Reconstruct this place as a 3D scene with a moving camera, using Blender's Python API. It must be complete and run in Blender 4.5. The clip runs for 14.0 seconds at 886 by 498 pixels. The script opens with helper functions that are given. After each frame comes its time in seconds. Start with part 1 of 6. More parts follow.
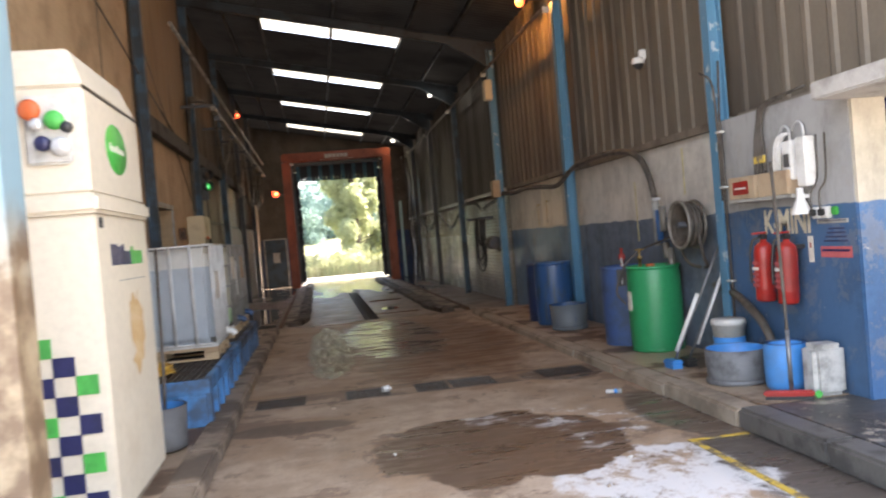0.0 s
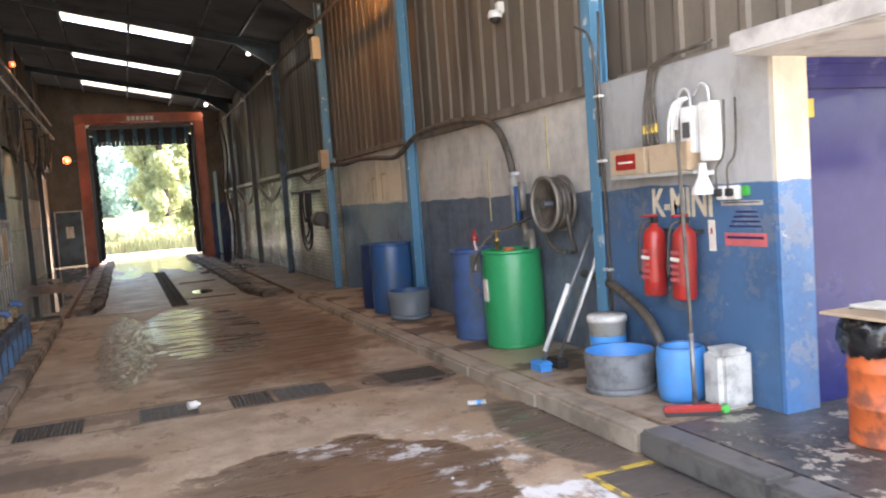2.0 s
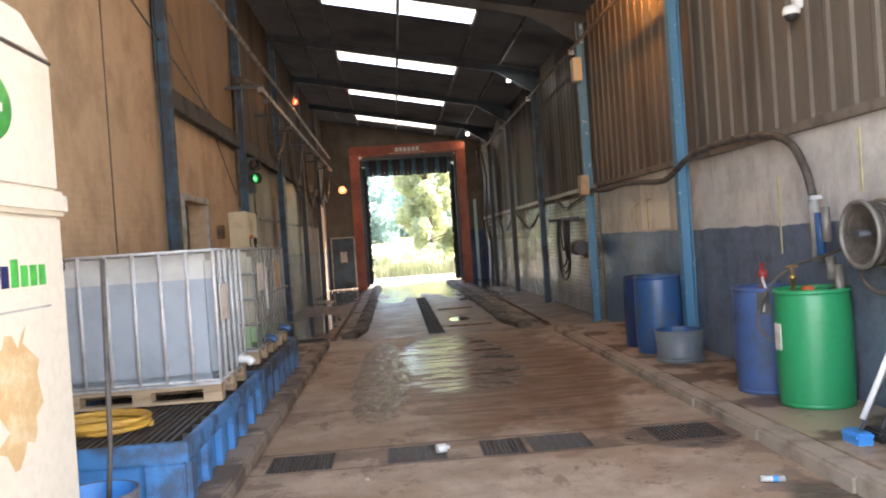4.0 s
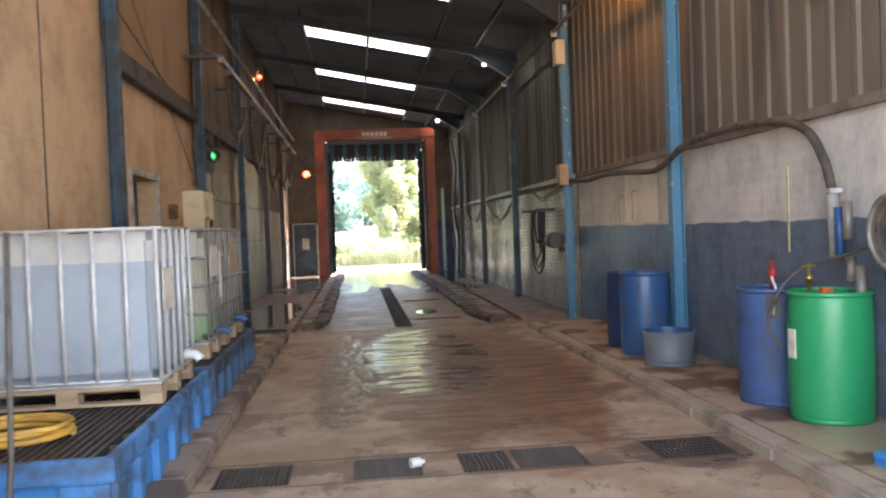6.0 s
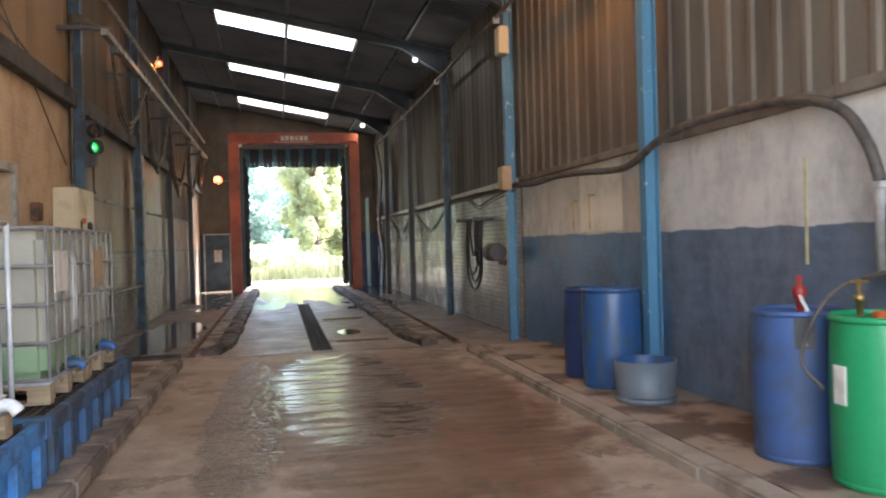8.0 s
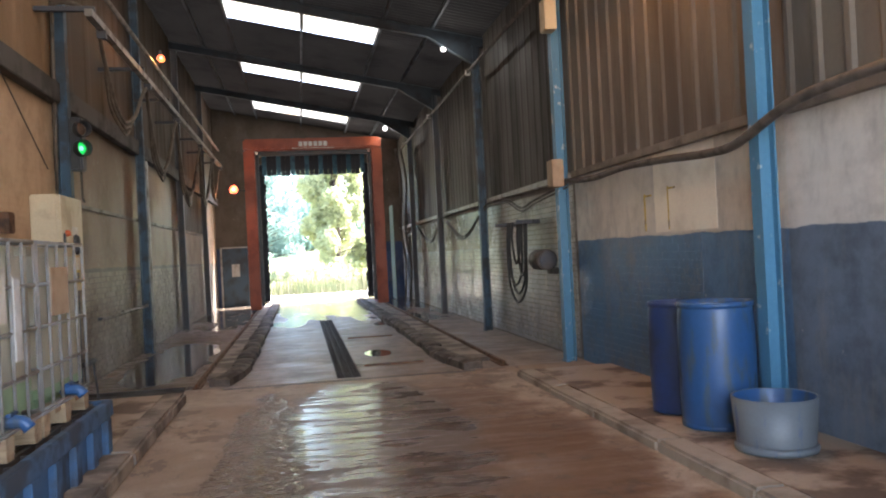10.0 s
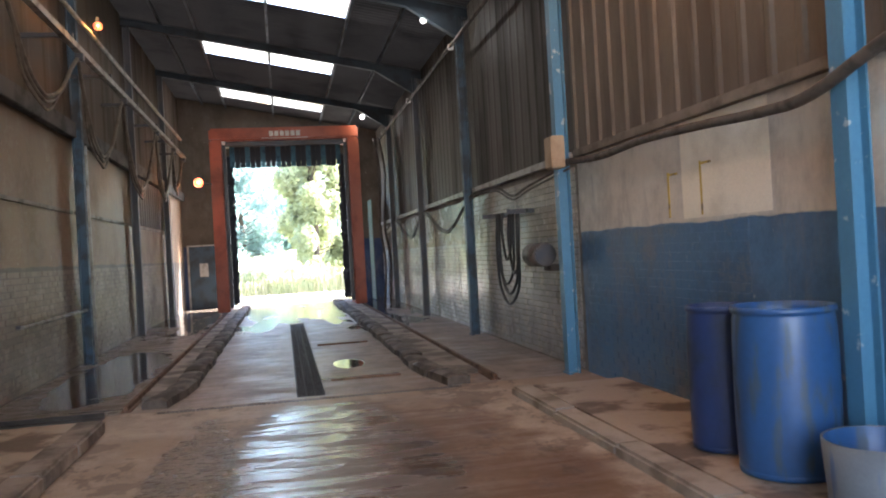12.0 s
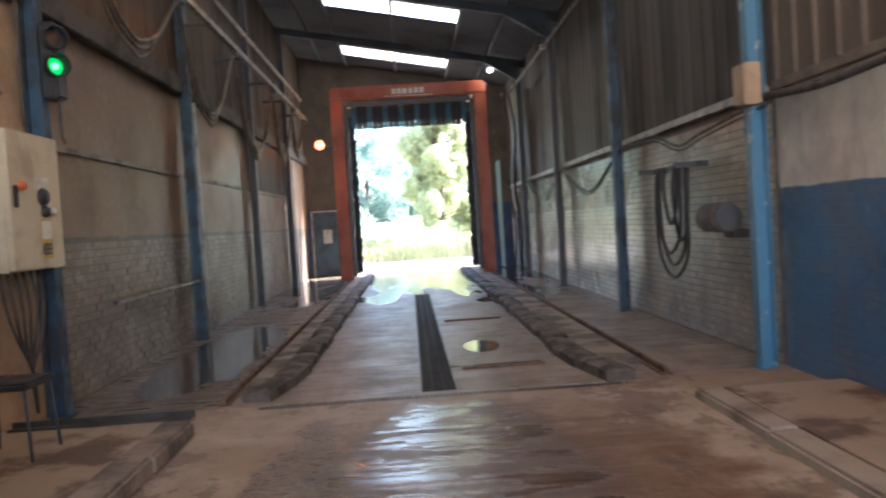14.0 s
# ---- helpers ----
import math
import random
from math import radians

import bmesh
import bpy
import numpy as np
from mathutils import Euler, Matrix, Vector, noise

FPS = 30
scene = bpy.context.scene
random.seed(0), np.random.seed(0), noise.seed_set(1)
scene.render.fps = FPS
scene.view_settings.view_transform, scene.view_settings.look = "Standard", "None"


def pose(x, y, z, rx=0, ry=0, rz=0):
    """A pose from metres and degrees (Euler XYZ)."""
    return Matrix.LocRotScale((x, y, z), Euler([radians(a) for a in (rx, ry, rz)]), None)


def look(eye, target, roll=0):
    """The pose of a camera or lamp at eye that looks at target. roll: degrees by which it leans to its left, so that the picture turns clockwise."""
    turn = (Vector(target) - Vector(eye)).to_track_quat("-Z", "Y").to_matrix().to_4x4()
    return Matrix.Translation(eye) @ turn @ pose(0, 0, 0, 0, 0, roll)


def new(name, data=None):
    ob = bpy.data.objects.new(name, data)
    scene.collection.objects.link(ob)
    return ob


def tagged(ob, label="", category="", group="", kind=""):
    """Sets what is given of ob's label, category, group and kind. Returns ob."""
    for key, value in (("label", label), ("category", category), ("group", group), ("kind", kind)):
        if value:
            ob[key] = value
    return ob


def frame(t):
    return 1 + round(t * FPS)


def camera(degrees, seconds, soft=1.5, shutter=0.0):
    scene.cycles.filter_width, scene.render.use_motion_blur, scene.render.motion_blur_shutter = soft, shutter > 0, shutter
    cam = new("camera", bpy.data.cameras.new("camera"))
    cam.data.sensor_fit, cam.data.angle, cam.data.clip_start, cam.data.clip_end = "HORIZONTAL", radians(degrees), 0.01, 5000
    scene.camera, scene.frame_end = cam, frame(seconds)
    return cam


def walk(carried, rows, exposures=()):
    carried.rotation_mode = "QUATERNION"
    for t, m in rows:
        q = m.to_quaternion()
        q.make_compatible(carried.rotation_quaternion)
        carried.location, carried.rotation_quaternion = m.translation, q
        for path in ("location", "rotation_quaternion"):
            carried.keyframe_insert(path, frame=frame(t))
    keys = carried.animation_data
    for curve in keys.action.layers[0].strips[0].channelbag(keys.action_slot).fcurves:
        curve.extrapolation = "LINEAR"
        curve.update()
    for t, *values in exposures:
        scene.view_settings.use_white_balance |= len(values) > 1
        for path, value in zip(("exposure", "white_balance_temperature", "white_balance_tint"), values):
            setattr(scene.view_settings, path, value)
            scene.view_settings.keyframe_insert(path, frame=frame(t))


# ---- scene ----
cam = camera(58.2, 14.0, soft=2.0, shutter=0.6)
PATH = [
    (0, (0.103, -0.048, 1.539), (0.412, 1.928, 1.506), -4.9),
    (0.5, (0.099, 0.33, 1.571), (0.553, 2.277, 1.527), -4.2),
    (1, (0.195, 0.685, 1.54), (0.806, 2.589, 1.474), -4.1),
    (1.5, (0.275, 1.012, 1.561), (0.95, 2.891, 1.452), -4.2),
    (2, (0.289, 1.367, 1.579), (1.022, 3.222, 1.446), -4.1),
    (2.3, (0.341, 1.52, 1.572), (1.02, 3.396, 1.441), -4.4),
    (2.4, (0.391, 1.531, 1.561), (0.968, 3.438, 1.453), -4.8),
    (2.5, (0.419, 1.539, 1.553), (0.906, 3.482, 1.476), -5.0),
    (2.6, (0.419, 1.566, 1.558), (0.795, 3.535, 1.503), -5.0),
    (2.8, (0.418, 1.668, 1.584), (0.62, 3.662, 1.566), -4.8),
    (3, (0.417, 1.789, 1.6), (0.491, 3.787, 1.584), -4.7),
    (5.3, (0.414, 2.332, 1.593), (0.602, 4.323, 1.561), -2.7),
    (5.5, (0.417, 2.448, 1.569), (0.592, 4.44, 1.524), -2.4),
    (6, (0.339, 2.841, 1.567), (0.552, 4.829, 1.518), -2.2),
    (6.5, (0.396, 3.181, 1.538), (0.68, 5.161, 1.507), -2.3),
    (7, (0.469, 3.61, 1.532), (0.815, 5.579, 1.493), -2.1),
    (7.5, (0.428, 4.041, 1.524), (0.848, 5.996, 1.489), -2.1),
    (8, (0.473, 4.488, 1.482), (0.878, 6.446, 1.465), -1.6),
    (8.5, (0.475, 4.907, 1.497), (0.795, 6.881, 1.484), -1.6),
    (8.7, (0.447, 5.061, 1.5), (0.798, 7.03, 1.528), -1.5),
    (10.8, (0.701, 6.666, 1.456), (1.048, 8.635, 1.446), -3.3),
    (11, (0.754, 6.808, 1.456), (1.107, 8.776, 1.442), -3.3),
    (11.5, (0.783, 7.205, 1.43), (1.164, 9.168, 1.411), -3.4),
    (12, (0.842, 7.594, 1.417), (1.236, 9.555, 1.42), -3.2),
    (12.5, (0.903, 7.99, 1.429), (1.11, 9.979, 1.405), -3.4),
    (13, (0.844, 8.337, 1.412), (1.052, 10.326, 1.362), -3.2),
    (13.5, (0.882, 8.766, 1.385), (1.089, 10.754, 1.317), -3.8),
    (14, (0.888, 9.188, 1.414), (0.968, 11.185, 1.348), -3.6),
]
walk(cam, [(t, look(eye, target, roll)) for t, eye, target, roll in PATH], [(0, 2.92, 6900, 15), (1.5, 3.36, 6900, 15), (4, 3.6, 6700, 15), (8, 3.75, 6400, 13), (14, 3.93, 5900, 14)])

# ---------------------------------------------------------------- light
world = bpy.data.worlds.new("sky")
scene.world = world
world.use_nodes = True
wn = world.node_tree.nodes
sky = wn.new("ShaderNodeTexSky")
sky.sky_type = "NISHITA"
sky.sun_disc = False
sky.sun_elevation, sky.sun_rotation = radians(50), radians(58)
sky.air_density, sky.dust_density = 1.0, 2.5
wn["Background"].inputs[1].default_value = 0.15
world.node_tree.links.new(sky.outputs[0], wn["Background"].inputs[0])
sun = new("sun", bpy.data.lights.new("sun", "SUN"))
sun.data.energy, sun.data.angle, sun.data.color = 5.0, radians(0.6), (1.0, 0.95, 0.87)
SUN_FROM = Vector((math.sin(radians(58)) * math.cos(radians(50)), math.cos(radians(58)) * math.cos(radians(50)), math.sin(radians(50))))
sun.matrix_world = look(SUN_FROM * 30, (0, 0, 0))


def lamp(name, eye, energy, color, radius=0.06):
    ob = new(name, bpy.data.lights.new(name, "POINT"))
    ob.data.energy, ob.data.color, ob.data.shadow_soft_size = energy, color, radius
    ob.location = eye
    return ob


SODIUM = (1.0, 0.42, 0.10)
lamp("sodium_glow", (3.48, 12.4, 5.2), 14, SODIUM, 0.04)
lamp("sodium_glow", (-1.43, 19.15, 4.72), 1.5, SODIUM, 0.03)
lamp("sodium_glow", (-1.24, 29.26, 3.55), 2.5, (1.0, 0.40, 0.16), 0.035)
lamp("flood_glow", (3.2, 20.2, 5.0), 1, (1, 0.95, 0.85), 0.02)
lamp("flood_glow", (3.15, 29.6, 5.05), 1, (1, 0.95, 0.85), 0.03)
day = new("entrance_daylight", bpy.data.lights.new("entrance_daylight", "AREA"))
day.data.shape, day.data.size, day.data.size_y = "RECTANGLE", 5.4, 5.0
day.data.energy, day.data.color = 26, (1.0, 0.97, 0.93)
day.matrix_world = look((1.5, 3.0, 3.0), (1.5, 12.0, 1.6))

# ---------------------------------------------------------------- materials


class Nodes:
    """A small wrapper that wires shader nodes by short calls."""

    def __init__(self, name):
        self.m = bpy.data.materials.new(name)
        self.m.use_nodes = True
        self.t = self.m.node_tree
        self.p = self.t.nodes["Principled BSDF"]
        self.pos = self.t.nodes.new("ShaderNodeNewGeometry").outputs["Position"]

    def link(self, a, b):
        if isinstance(a, (int, float, tuple)):
            b.default_value = a
        else:
            self.t.links.new(a, b)

    def noise(self, scale, detail=4.0, rough=0.55, stretch=(1, 1, 1), coords=None):
        mp = self.t.nodes.new("ShaderNodeMapping")
        mp.inputs["Scale"].default_value = stretch
        self.t.links.new(coords or self.pos, mp.inputs[0])
        n = self.t.nodes.new("ShaderNodeTexNoise")
        n.inputs["Scale"].default_value, n.inputs["Detail"].default_value, n.inputs["Roughness"].default_value = scale, detail, rough
        self.t.links.new(mp.outputs[0], n.inputs["Vector"])
        return n.outputs["Fac"]

    def ramp(self, v, a, b, lo=0.0, hi=1.0):
        n = self.t.nodes.new("ShaderNodeMapRange")
        n.interpolation_type = "SMOOTHSTEP"
        self.link(v, n.inputs[0])
        n.inputs[1].default_value, n.inputs[2].default_value, n.inputs[3].default_value, n.inputs[4].default_value = a, b, lo, hi
        return n.outputs[0]

    def math(self, op, a, b=0.0):
        n = self.t.nodes.new("ShaderNodeMath")
        n.operation = op
        self.link(a, n.inputs[0]), self.link(b, n.inputs[1])
        return n.outputs[0]

    def mix(self, f, a, b):
        n = self.t.nodes.new("ShaderNodeMix")
        n.data_type = "RGBA"
        self.link(f, n.inputs[0])
        self.link(a if not isinstance(a, tuple) else (*a, 1), n.inputs[6])
        self.link(b if not isinstance(b, tuple) else (*b, 1), n.inputs[7])
        return n.outputs[2]

    def axis(self, i):
        n = self.t.nodes.new("ShaderNodeSeparateXYZ")
        self.t.links.new(self.pos, n.inputs[0])
        return n.outputs[i]

    def blob(self, cx, cy, rx, ry, edge, wob=0.5):
        """1 inside a ragged oval on the ground, 0 outside."""
        dx = self.math("DIVIDE", self.math("SUBTRACT", self.axis(0), cx), rx)
        dy = self.math("DIVIDE", self.math("SUBTRACT", self.axis(1), cy), ry)
        d = self.math("SQRT", self.math("ADD", self.math("MULTIPLY", dx, dx), self.math("MULTIPLY", dy, dy)))
        d = self.math("ADD", d, self.math("MULTIPLY", self.math("SUBTRACT", self.noise(1.7, 6, 0.6), 0.5), 2 * wob))
        return self.ramp(d, 1.0 + edge, 1.0 - edge)

    def rand(self):
        return self.t.nodes.new("ShaderNodeObjectInfo").outputs["Random"]

    def bump(self, h, strength=0.3, dist=0.01):
        n = self.t.nodes.new("ShaderNodeBump")
        n.inputs["Strength"].default_value, n.inputs["Distance"].default_value = strength, dist
        self.link(h, n.inputs["Height"])
        self.t.links.new(n.outputs[0], self.p.inputs["Normal"])

    def done(self, color, rough=0.6, metal=0.0):
        self.link(color if not isinstance(color, tuple) else (*color, 1), self.p.inputs["Base Color"])
        self.link(rough, self.p.inputs["Roughness"]), self.link(metal, self.p.inputs["Metallic"])
        return self.m


def plain(name, base, second=None, scale=3.0, rough=0.55, metal=0.0, grain=60.0, bump=0.15, dirt=0.35, stretch=(1, 1, 1), lo=0.42, hi=0.68):
    """A paint, plastic or metal with large stains, fine grain and small relief."""
    n = Nodes(name)
    second = second or tuple(c * (1 - dirt) for c in base)
    big = n.ramp(n.noise(scale, 6, 0.6, stretch), lo, hi)
    fine = n.noise(grain, 3, 0.6)
    c = n.mix(big, base, second)
    c = n.mix(n.ramp(fine, 0.35, 0.75, 0.0, 0.25), c, tuple(x * 0.6 for x in base))
    n.bump(n.math("ADD", n.math("MULTIPLY", big, 0.4), fine), bump, 0.004)
    return n.done(c, n.ramp(big, 0, 1, rough, min(1, rough + 0.2)), metal)


def make_floor(name):
    n = Nodes(name)
    mul = lambda a, b: n.math("MULTIPLY", a, b)
    top = lambda *v: v[0] if len(v) == 1 else n.math("MAXIMUM", v[0], top(*v[1:]))
    mid, fine = n.noise(2.6, 6, 0.62), n.noise(45, 4, 0.6)
    smear = n.noise(1.5, 8, 0.68, (1.0, 0.55, 1))
    along = n.math("ADD", n.axis(1), mul(n.math("SUBTRACT", mid, 0.5), 0.03))
    inbay = n.ramp(along, 15.72, 15.80)
    c = n.mix(n.ramp(mid, 0.35, 0.7), (0.43, 0.33, 0.24), (0.285, 0.21, 0.148))
    c = n.mix(n.ramp(n.noise(0.55, 6, 0.65), 0.44, 0.60, 0, 0.75), c, (0.29, 0.19, 0.115))
    c = n.mix(n.ramp(n.noise(5.5, 8, 0.75), 0.5, 0.66, 0, 0.5), c, (0.19, 0.135, 0.095))
    c = n.mix(n.ramp(n.noise(0.95, 9, 0.72), 0.545, 0.575, 0, 0.7), c, (0.15, 0.10, 0.07))
    c = n.mix(n.ramp(n.noise(2.0, 8, 0.7, (1.0, 0.5, 1)), 0.585, 0.62, 0, 0.6), c, (0.10, 0.07, 0.05))
    c = n.mix(n.ramp(fine, 0.4, 0.75, 0, 0.35), c, (0.15, 0.115, 0.09))
    c = n.mix(n.ramp(n.noise(16, 5, 0.7), 0.62, 0.68, 0, 0.5), c, (0.09, 0.068, 0.055))
    # brown damp in front of the wash bay, with drier tan islands
    damp = n.blob(1.5, 11.8, 1.35, 3.5, 0.10, 0.55)
    c = n.mix(mul(damp, n.ramp(smear, 0.48, 0.64, 0.97, 0.55)), c, (0.155, 0.08, 0.041))
    c = n.mix(mul(damp, n.ramp(n.noise(3.4, 8, 0.75, (1, 0.6, 1)), 0.54, 0.60, 0, 0.7)), c, (0.085, 0.05, 0.033))
    strip = mul(n.ramp(along, 7.80, 7.86), n.ramp(along, 8.42, 8.36))
    lines = top(mul(n.ramp(along, 7.835, 7.845), n.ramp(along, 7.868, 7.858)), mul(n.ramp(along, 8.375, 8.385), n.ramp(along, 8.415, 8.405)))
    c = n.mix(mul(strip, n.ramp(n.noise(1.2, 6, 0.7), 0.42, 0.52, 0.85, 0.1)), c, (0.115, 0.085, 0.065))
    c = n.mix(mul(lines, 0.8), c, (0.07, 0.05, 0.04))
    brown = n.blob(1.28, 5.62, 0.90, 0.95, 0.035, 0.6)
    near_foam = mul(n.blob(1.95, 4.40, 0.60, 0.72, 0.06, 0.8), n.ramp(n.noise(3.2, 9, 0.78, (1, 0.7, 1)), 0.41, 0.53))
    rim_foam = mul(n.blob(1.62, 5.9, 0.92, 0.72, 0.10, 0.6), n.ramp(n.noise(2.6, 9, 0.8, (1, 1.5, 1)), 0.525, 0.565))
    foam = top(mul(near_foam, n.math("SUBTRACT", 1.0, brown)), mul(mul(rim_foam, 0.8), n.math("SUBTRACT", 1.0, n.blob(1.12, 5.45, 0.72, 0.78, 0.15, 0.4))))
    dark = n.blob(2.74, 4.35, 0.40, 0.8, 0.12, 0.1)
    dark2 = n.blob(2.78, 5.9, 0.32, 0.78, 0.08, 0.35)
    dark3 = n.blob(2.5, 8.0, 0.42, 0.35, 0.10, 0.5)
    side = n.blob(-0.3, 6.9, 0.55, 0.22, 0.15, 0.5)
    wet = n.blob(1.12, 12.8, 0.80, 2.7, 0.18, 0.42)
    tongue = n.blob(0.16, 12.0, 0.33, 3.0, 0.10, 0.42)
    # wash bay: grey damp lane with standing water in the hollows
    lane = mul(inbay, n.ramp(n.noise(0.8, 6, 0.65), 0.35, 0.65, 0.55, 1.0))
    pool = n.blob(-1.45, 19.0, 0.55, 2.7, 0.06, 0.5)
    flank = mul(inbay, n.ramp(n.math("ADD", n.axis(0), mul(n.math("SUBTRACT", mid, 0.5), 0.4)), -0.72, -0.86))
    pool2 = n.blob(1.61, 18.12, 0.21, 0.44, 0.05, 0.10)
    film = mul(inbay, n.ramp(n.math("ADD", n.noise(0.9, 7, 0.65, (1.3, 0.35, 1)), n.ramp(n.axis(1), 18.0, 30.0, -0.12, 0.15)), 0.52, 0.58))
    c = n.mix(mul(inbay, 0.8), c, n.mix(n.ramp(n.noise(1.4, 7, 0.7, (1.4, 0.5, 1)), 0.38, 0.62), (0.25, 0.19, 0.145), (0.12, 0.092, 0.072)))
    for mask, col, k in ((brown, (0.098, 0.06, 0.037), 0.95), (dark, (0.05, 0.047, 0.045), 0.85), (dark2, (0.075, 0.057, 0.045), 0.85), (dark3, (0.08, 0.06, 0.047), 0.75), (side, (0.10, 0.072, 0.054), 0.8),
                         (wet, (0.10, 0.068, 0.05), 0.75), (tongue, (0.105, 0.073, 0.052), 0.6), (film, (0.13, 0.105, 0.085), 0.5), (flank, (0.10, 0.078, 0.06), 0.65), (pool, (0.06, 0.045, 0.035), 0.9), (pool2, (0.09, 0.075, 0.06), 0.9)):
        c = n.mix(mul(mask, k), c, col)
    c = n.mix(mul(foam, 0.85), c, (0.60, 0.59, 0.575))
    patchy = mul(n.ramp(n.noise(4.0, 5, 0.6, (0.5, 2.2, 1)), 0.36, 0.56, 0.45, 1.0), n.ramp(n.noise(2.2, 7, 0.7, (0.45, 1.6, 1)), 0.40, 0.54, 0.35, 1.0))
    shine = mul(top(mul(wet, 0.92), mul(tongue, 0.35), mul(damp, 0.42), mul(top(brown, dark2, dark3, dark), 0.6), mul(lane, 0.5), mul(flank, 0.6)), patchy)
    shine = top(shine, mul(film, 0.80), mul(mul(tongue, 0.9), n.ramp(n.noise(14, 4, 0.65, (0.8, 1.5, 1)), 0.51, 0.56)), mul(pool2, 0.86), mul(pool, 0.92))
    ripple = mul(n.math("ADD", mul(n.noise(0.9, 2, 0.5, (0.22, 3.8, 1)), 2.0), n.noise(2.6, 3, 0.5, (0.35, 3.4, 1))), wet)
    still = n.math("SUBTRACT", 1.0, mul(top(pool, pool2, mul(film, 0.85), mul(brown, 0.6)), 0.985))
    stony = mul(n.ramp(n.noise(17, 4, 0.62), 0.40, 0.62), mul(tongue, 1.5))
    grainy = mul(n.noise(24, 4, 0.65), 0.4)
    n.bump(mul(still, n.math("ADD", mul(mid, 0.8), n.math("ADD", n.math("ADD", grainy, stony), ripple))), 0.5, 0.012)
    return n.done(c, n.ramp(shine, 0.0, 1.0, 0.62, 0.06))


def make_wall(name, top, low, line, rag=0.02, rough=0.7, bands=0.0, stain=(0.16, 0.14, 0.12), isles=0.0, flake=0.0):
    """Masonry painted in two colours with a hand-cut line between them."""
    n = Nodes(name)
    z = n.math("ADD", n.axis(2), n.math("MULTIPLY", n.math("SUBTRACT", n.noise(2.2, 4, 0.6), 0.5), rag * 4))
    f = n.ramp(z, line - 0.006, line + 0.006)
    wear = n.ramp(n.noise(1.6, 8, 0.72), 0.40, 0.68, 0, 0.9)
    run = n.ramp(n.noise(2.2, 7, 0.72, (1, 1.6, 0.45)), 0.48, 0.72, 0, 0.5)
    c = n.mix(f, n.mix(wear, low, tuple(x * 0.55 for x in low)), n.mix(wear, top, tuple(x * 0.68 for x in top)))
    c = n.mix(run, c, stain)
    isle = n.t.nodes.new("ShaderNodeNewGeometry").outputs["Random Per Island"]
    c = n.mix(n.ramp(isle, 0.0, 1.0, 0.0, isles), c, tuple(x * 0.45 for x in low))
    chip = n.ramp(n.noise(7, 7, 0.75), 0.655, 0.69, 0, 0.7)
    c = n.mix(chip, c, (0.42, 0.40, 0.37))
    if flake:
        c = n.mix(n.ramp(n.noise(3.2, 9, 0.78), 0.53, 0.57, 0, flake), c, (0.47, 0.41, 0.33))
        c = n.mix(n.ramp(n.noise(2.1, 9, 0.75, (1, 1, 0.6)), 0.56, 0.62, 0, flake), c, (0.13, 0.10, 0.075))
    h = n.math("ADD", n.noise(18, 4, 0.65), n.math("MULTIPLY", n.noise(2.2, 4), 1.2))
    if bands:
        w = n.t.nodes.new("ShaderNodeTexWave")
        w.bands_direction = "Z"
        w.inputs["Scale"].default_value, w.inputs["Distortion"].default_value, w.inputs["Detail"].default_value = bands, 0.6, 2
        n.t.links.new(n.pos, w.inputs["Vector"])
        h = n.math("ADD", h, n.math("MULTIPLY", w.outputs["Fac"], 0.5))
    n.bump(h, 0.35, 0.008)
    return n.done(c, n.ramp(wear, 0, 1, rough, rough + 0.15))


FLOOR = make_floor("floor_concrete")
KERB = plain("kerb_concrete", (0.35, 0.285, 0.215), (0.16, 0.125, 0.09), 2.2, 0.7, bump=0.6, grain=35, lo=0.42, hi=0.72)
KERB_WET = plain("dark_wet_kerb", (0.11, 0.102, 0.092), (0.055, 0.05, 0.045), 4.0, 0.45, bump=0.6, grain=35)
APRON = make_wall("dark_apron", (0.07, 0.065, 0.06), (0.07, 0.065, 0.06), 9, rough=0.4, stain=(0.035, 0.033, 0.032), flake=0.6)
PLATFORM = plain("platform_concrete", (0.37, 0.275, 0.185), (0.11, 0.07, 0.047), 1.5, 0.42, bump=0.4, grain=35, lo=0.45, hi=0.59)
WALL_R0 = make_wall("blue_and_grey_wall", (0.33, 0.325, 0.315), (0.045, 0.105, 0.20), 1.53, flake=0.12, stain=(0.10, 0.10, 0.10))
WALL_R1 = make_wall("slate_and_grey_wall", (0.62, 0.58, 0.52), (0.135, 0.17, 0.22), 1.53, bands=3, stain=(0.24, 0.22, 0.20))
WALL_R2 = make_wall("navy_and_grey_wall", (0.60, 0.54, 0.45), (0.085, 0.175, 0.30), 1.53, rough=0.35, stain=(0.22, 0.2, 0.18))
# Lower white paint lightened further to stand for glare off the exit.
WALL_R3 = make_wall("worn_white_wall_exit_lit", (0.42, 0.37, 0.29), (0.64, 0.645, 0.63), 1.5, rough=0.2, stain=(0.20, 0.175, 0.15), isles=0.3, flake=0.5)
JOINT_R = plain("grimy_brick_joint", (0.22, 0.195, 0.16), (0.13, 0.11, 0.09), 3.0, 0.8)
WALL_L0 = make_wall("beige_wall", (0.52, 0.36, 0.215), (0.48, 0.33, 0.20), 0.5, bands=5, stain=(0.40, 0.27, 0.155))
WALL_L1 = make_wall("grey_brown_wall", (0.27, 0.16, 0.082), (0.115, 0.088, 0.065), 1.49, rough=0.5, stain=(0.15, 0.105, 0.07), isles=0.3, flake=0.16)
BRICK_L = make_wall("grey_brick_paint", (0.225, 0.175, 0.13), (0.225, 0.175, 0.13), 1.49, rough=0.5, stain=(0.13, 0.10, 0.075), isles=0.5, flake=0.35)
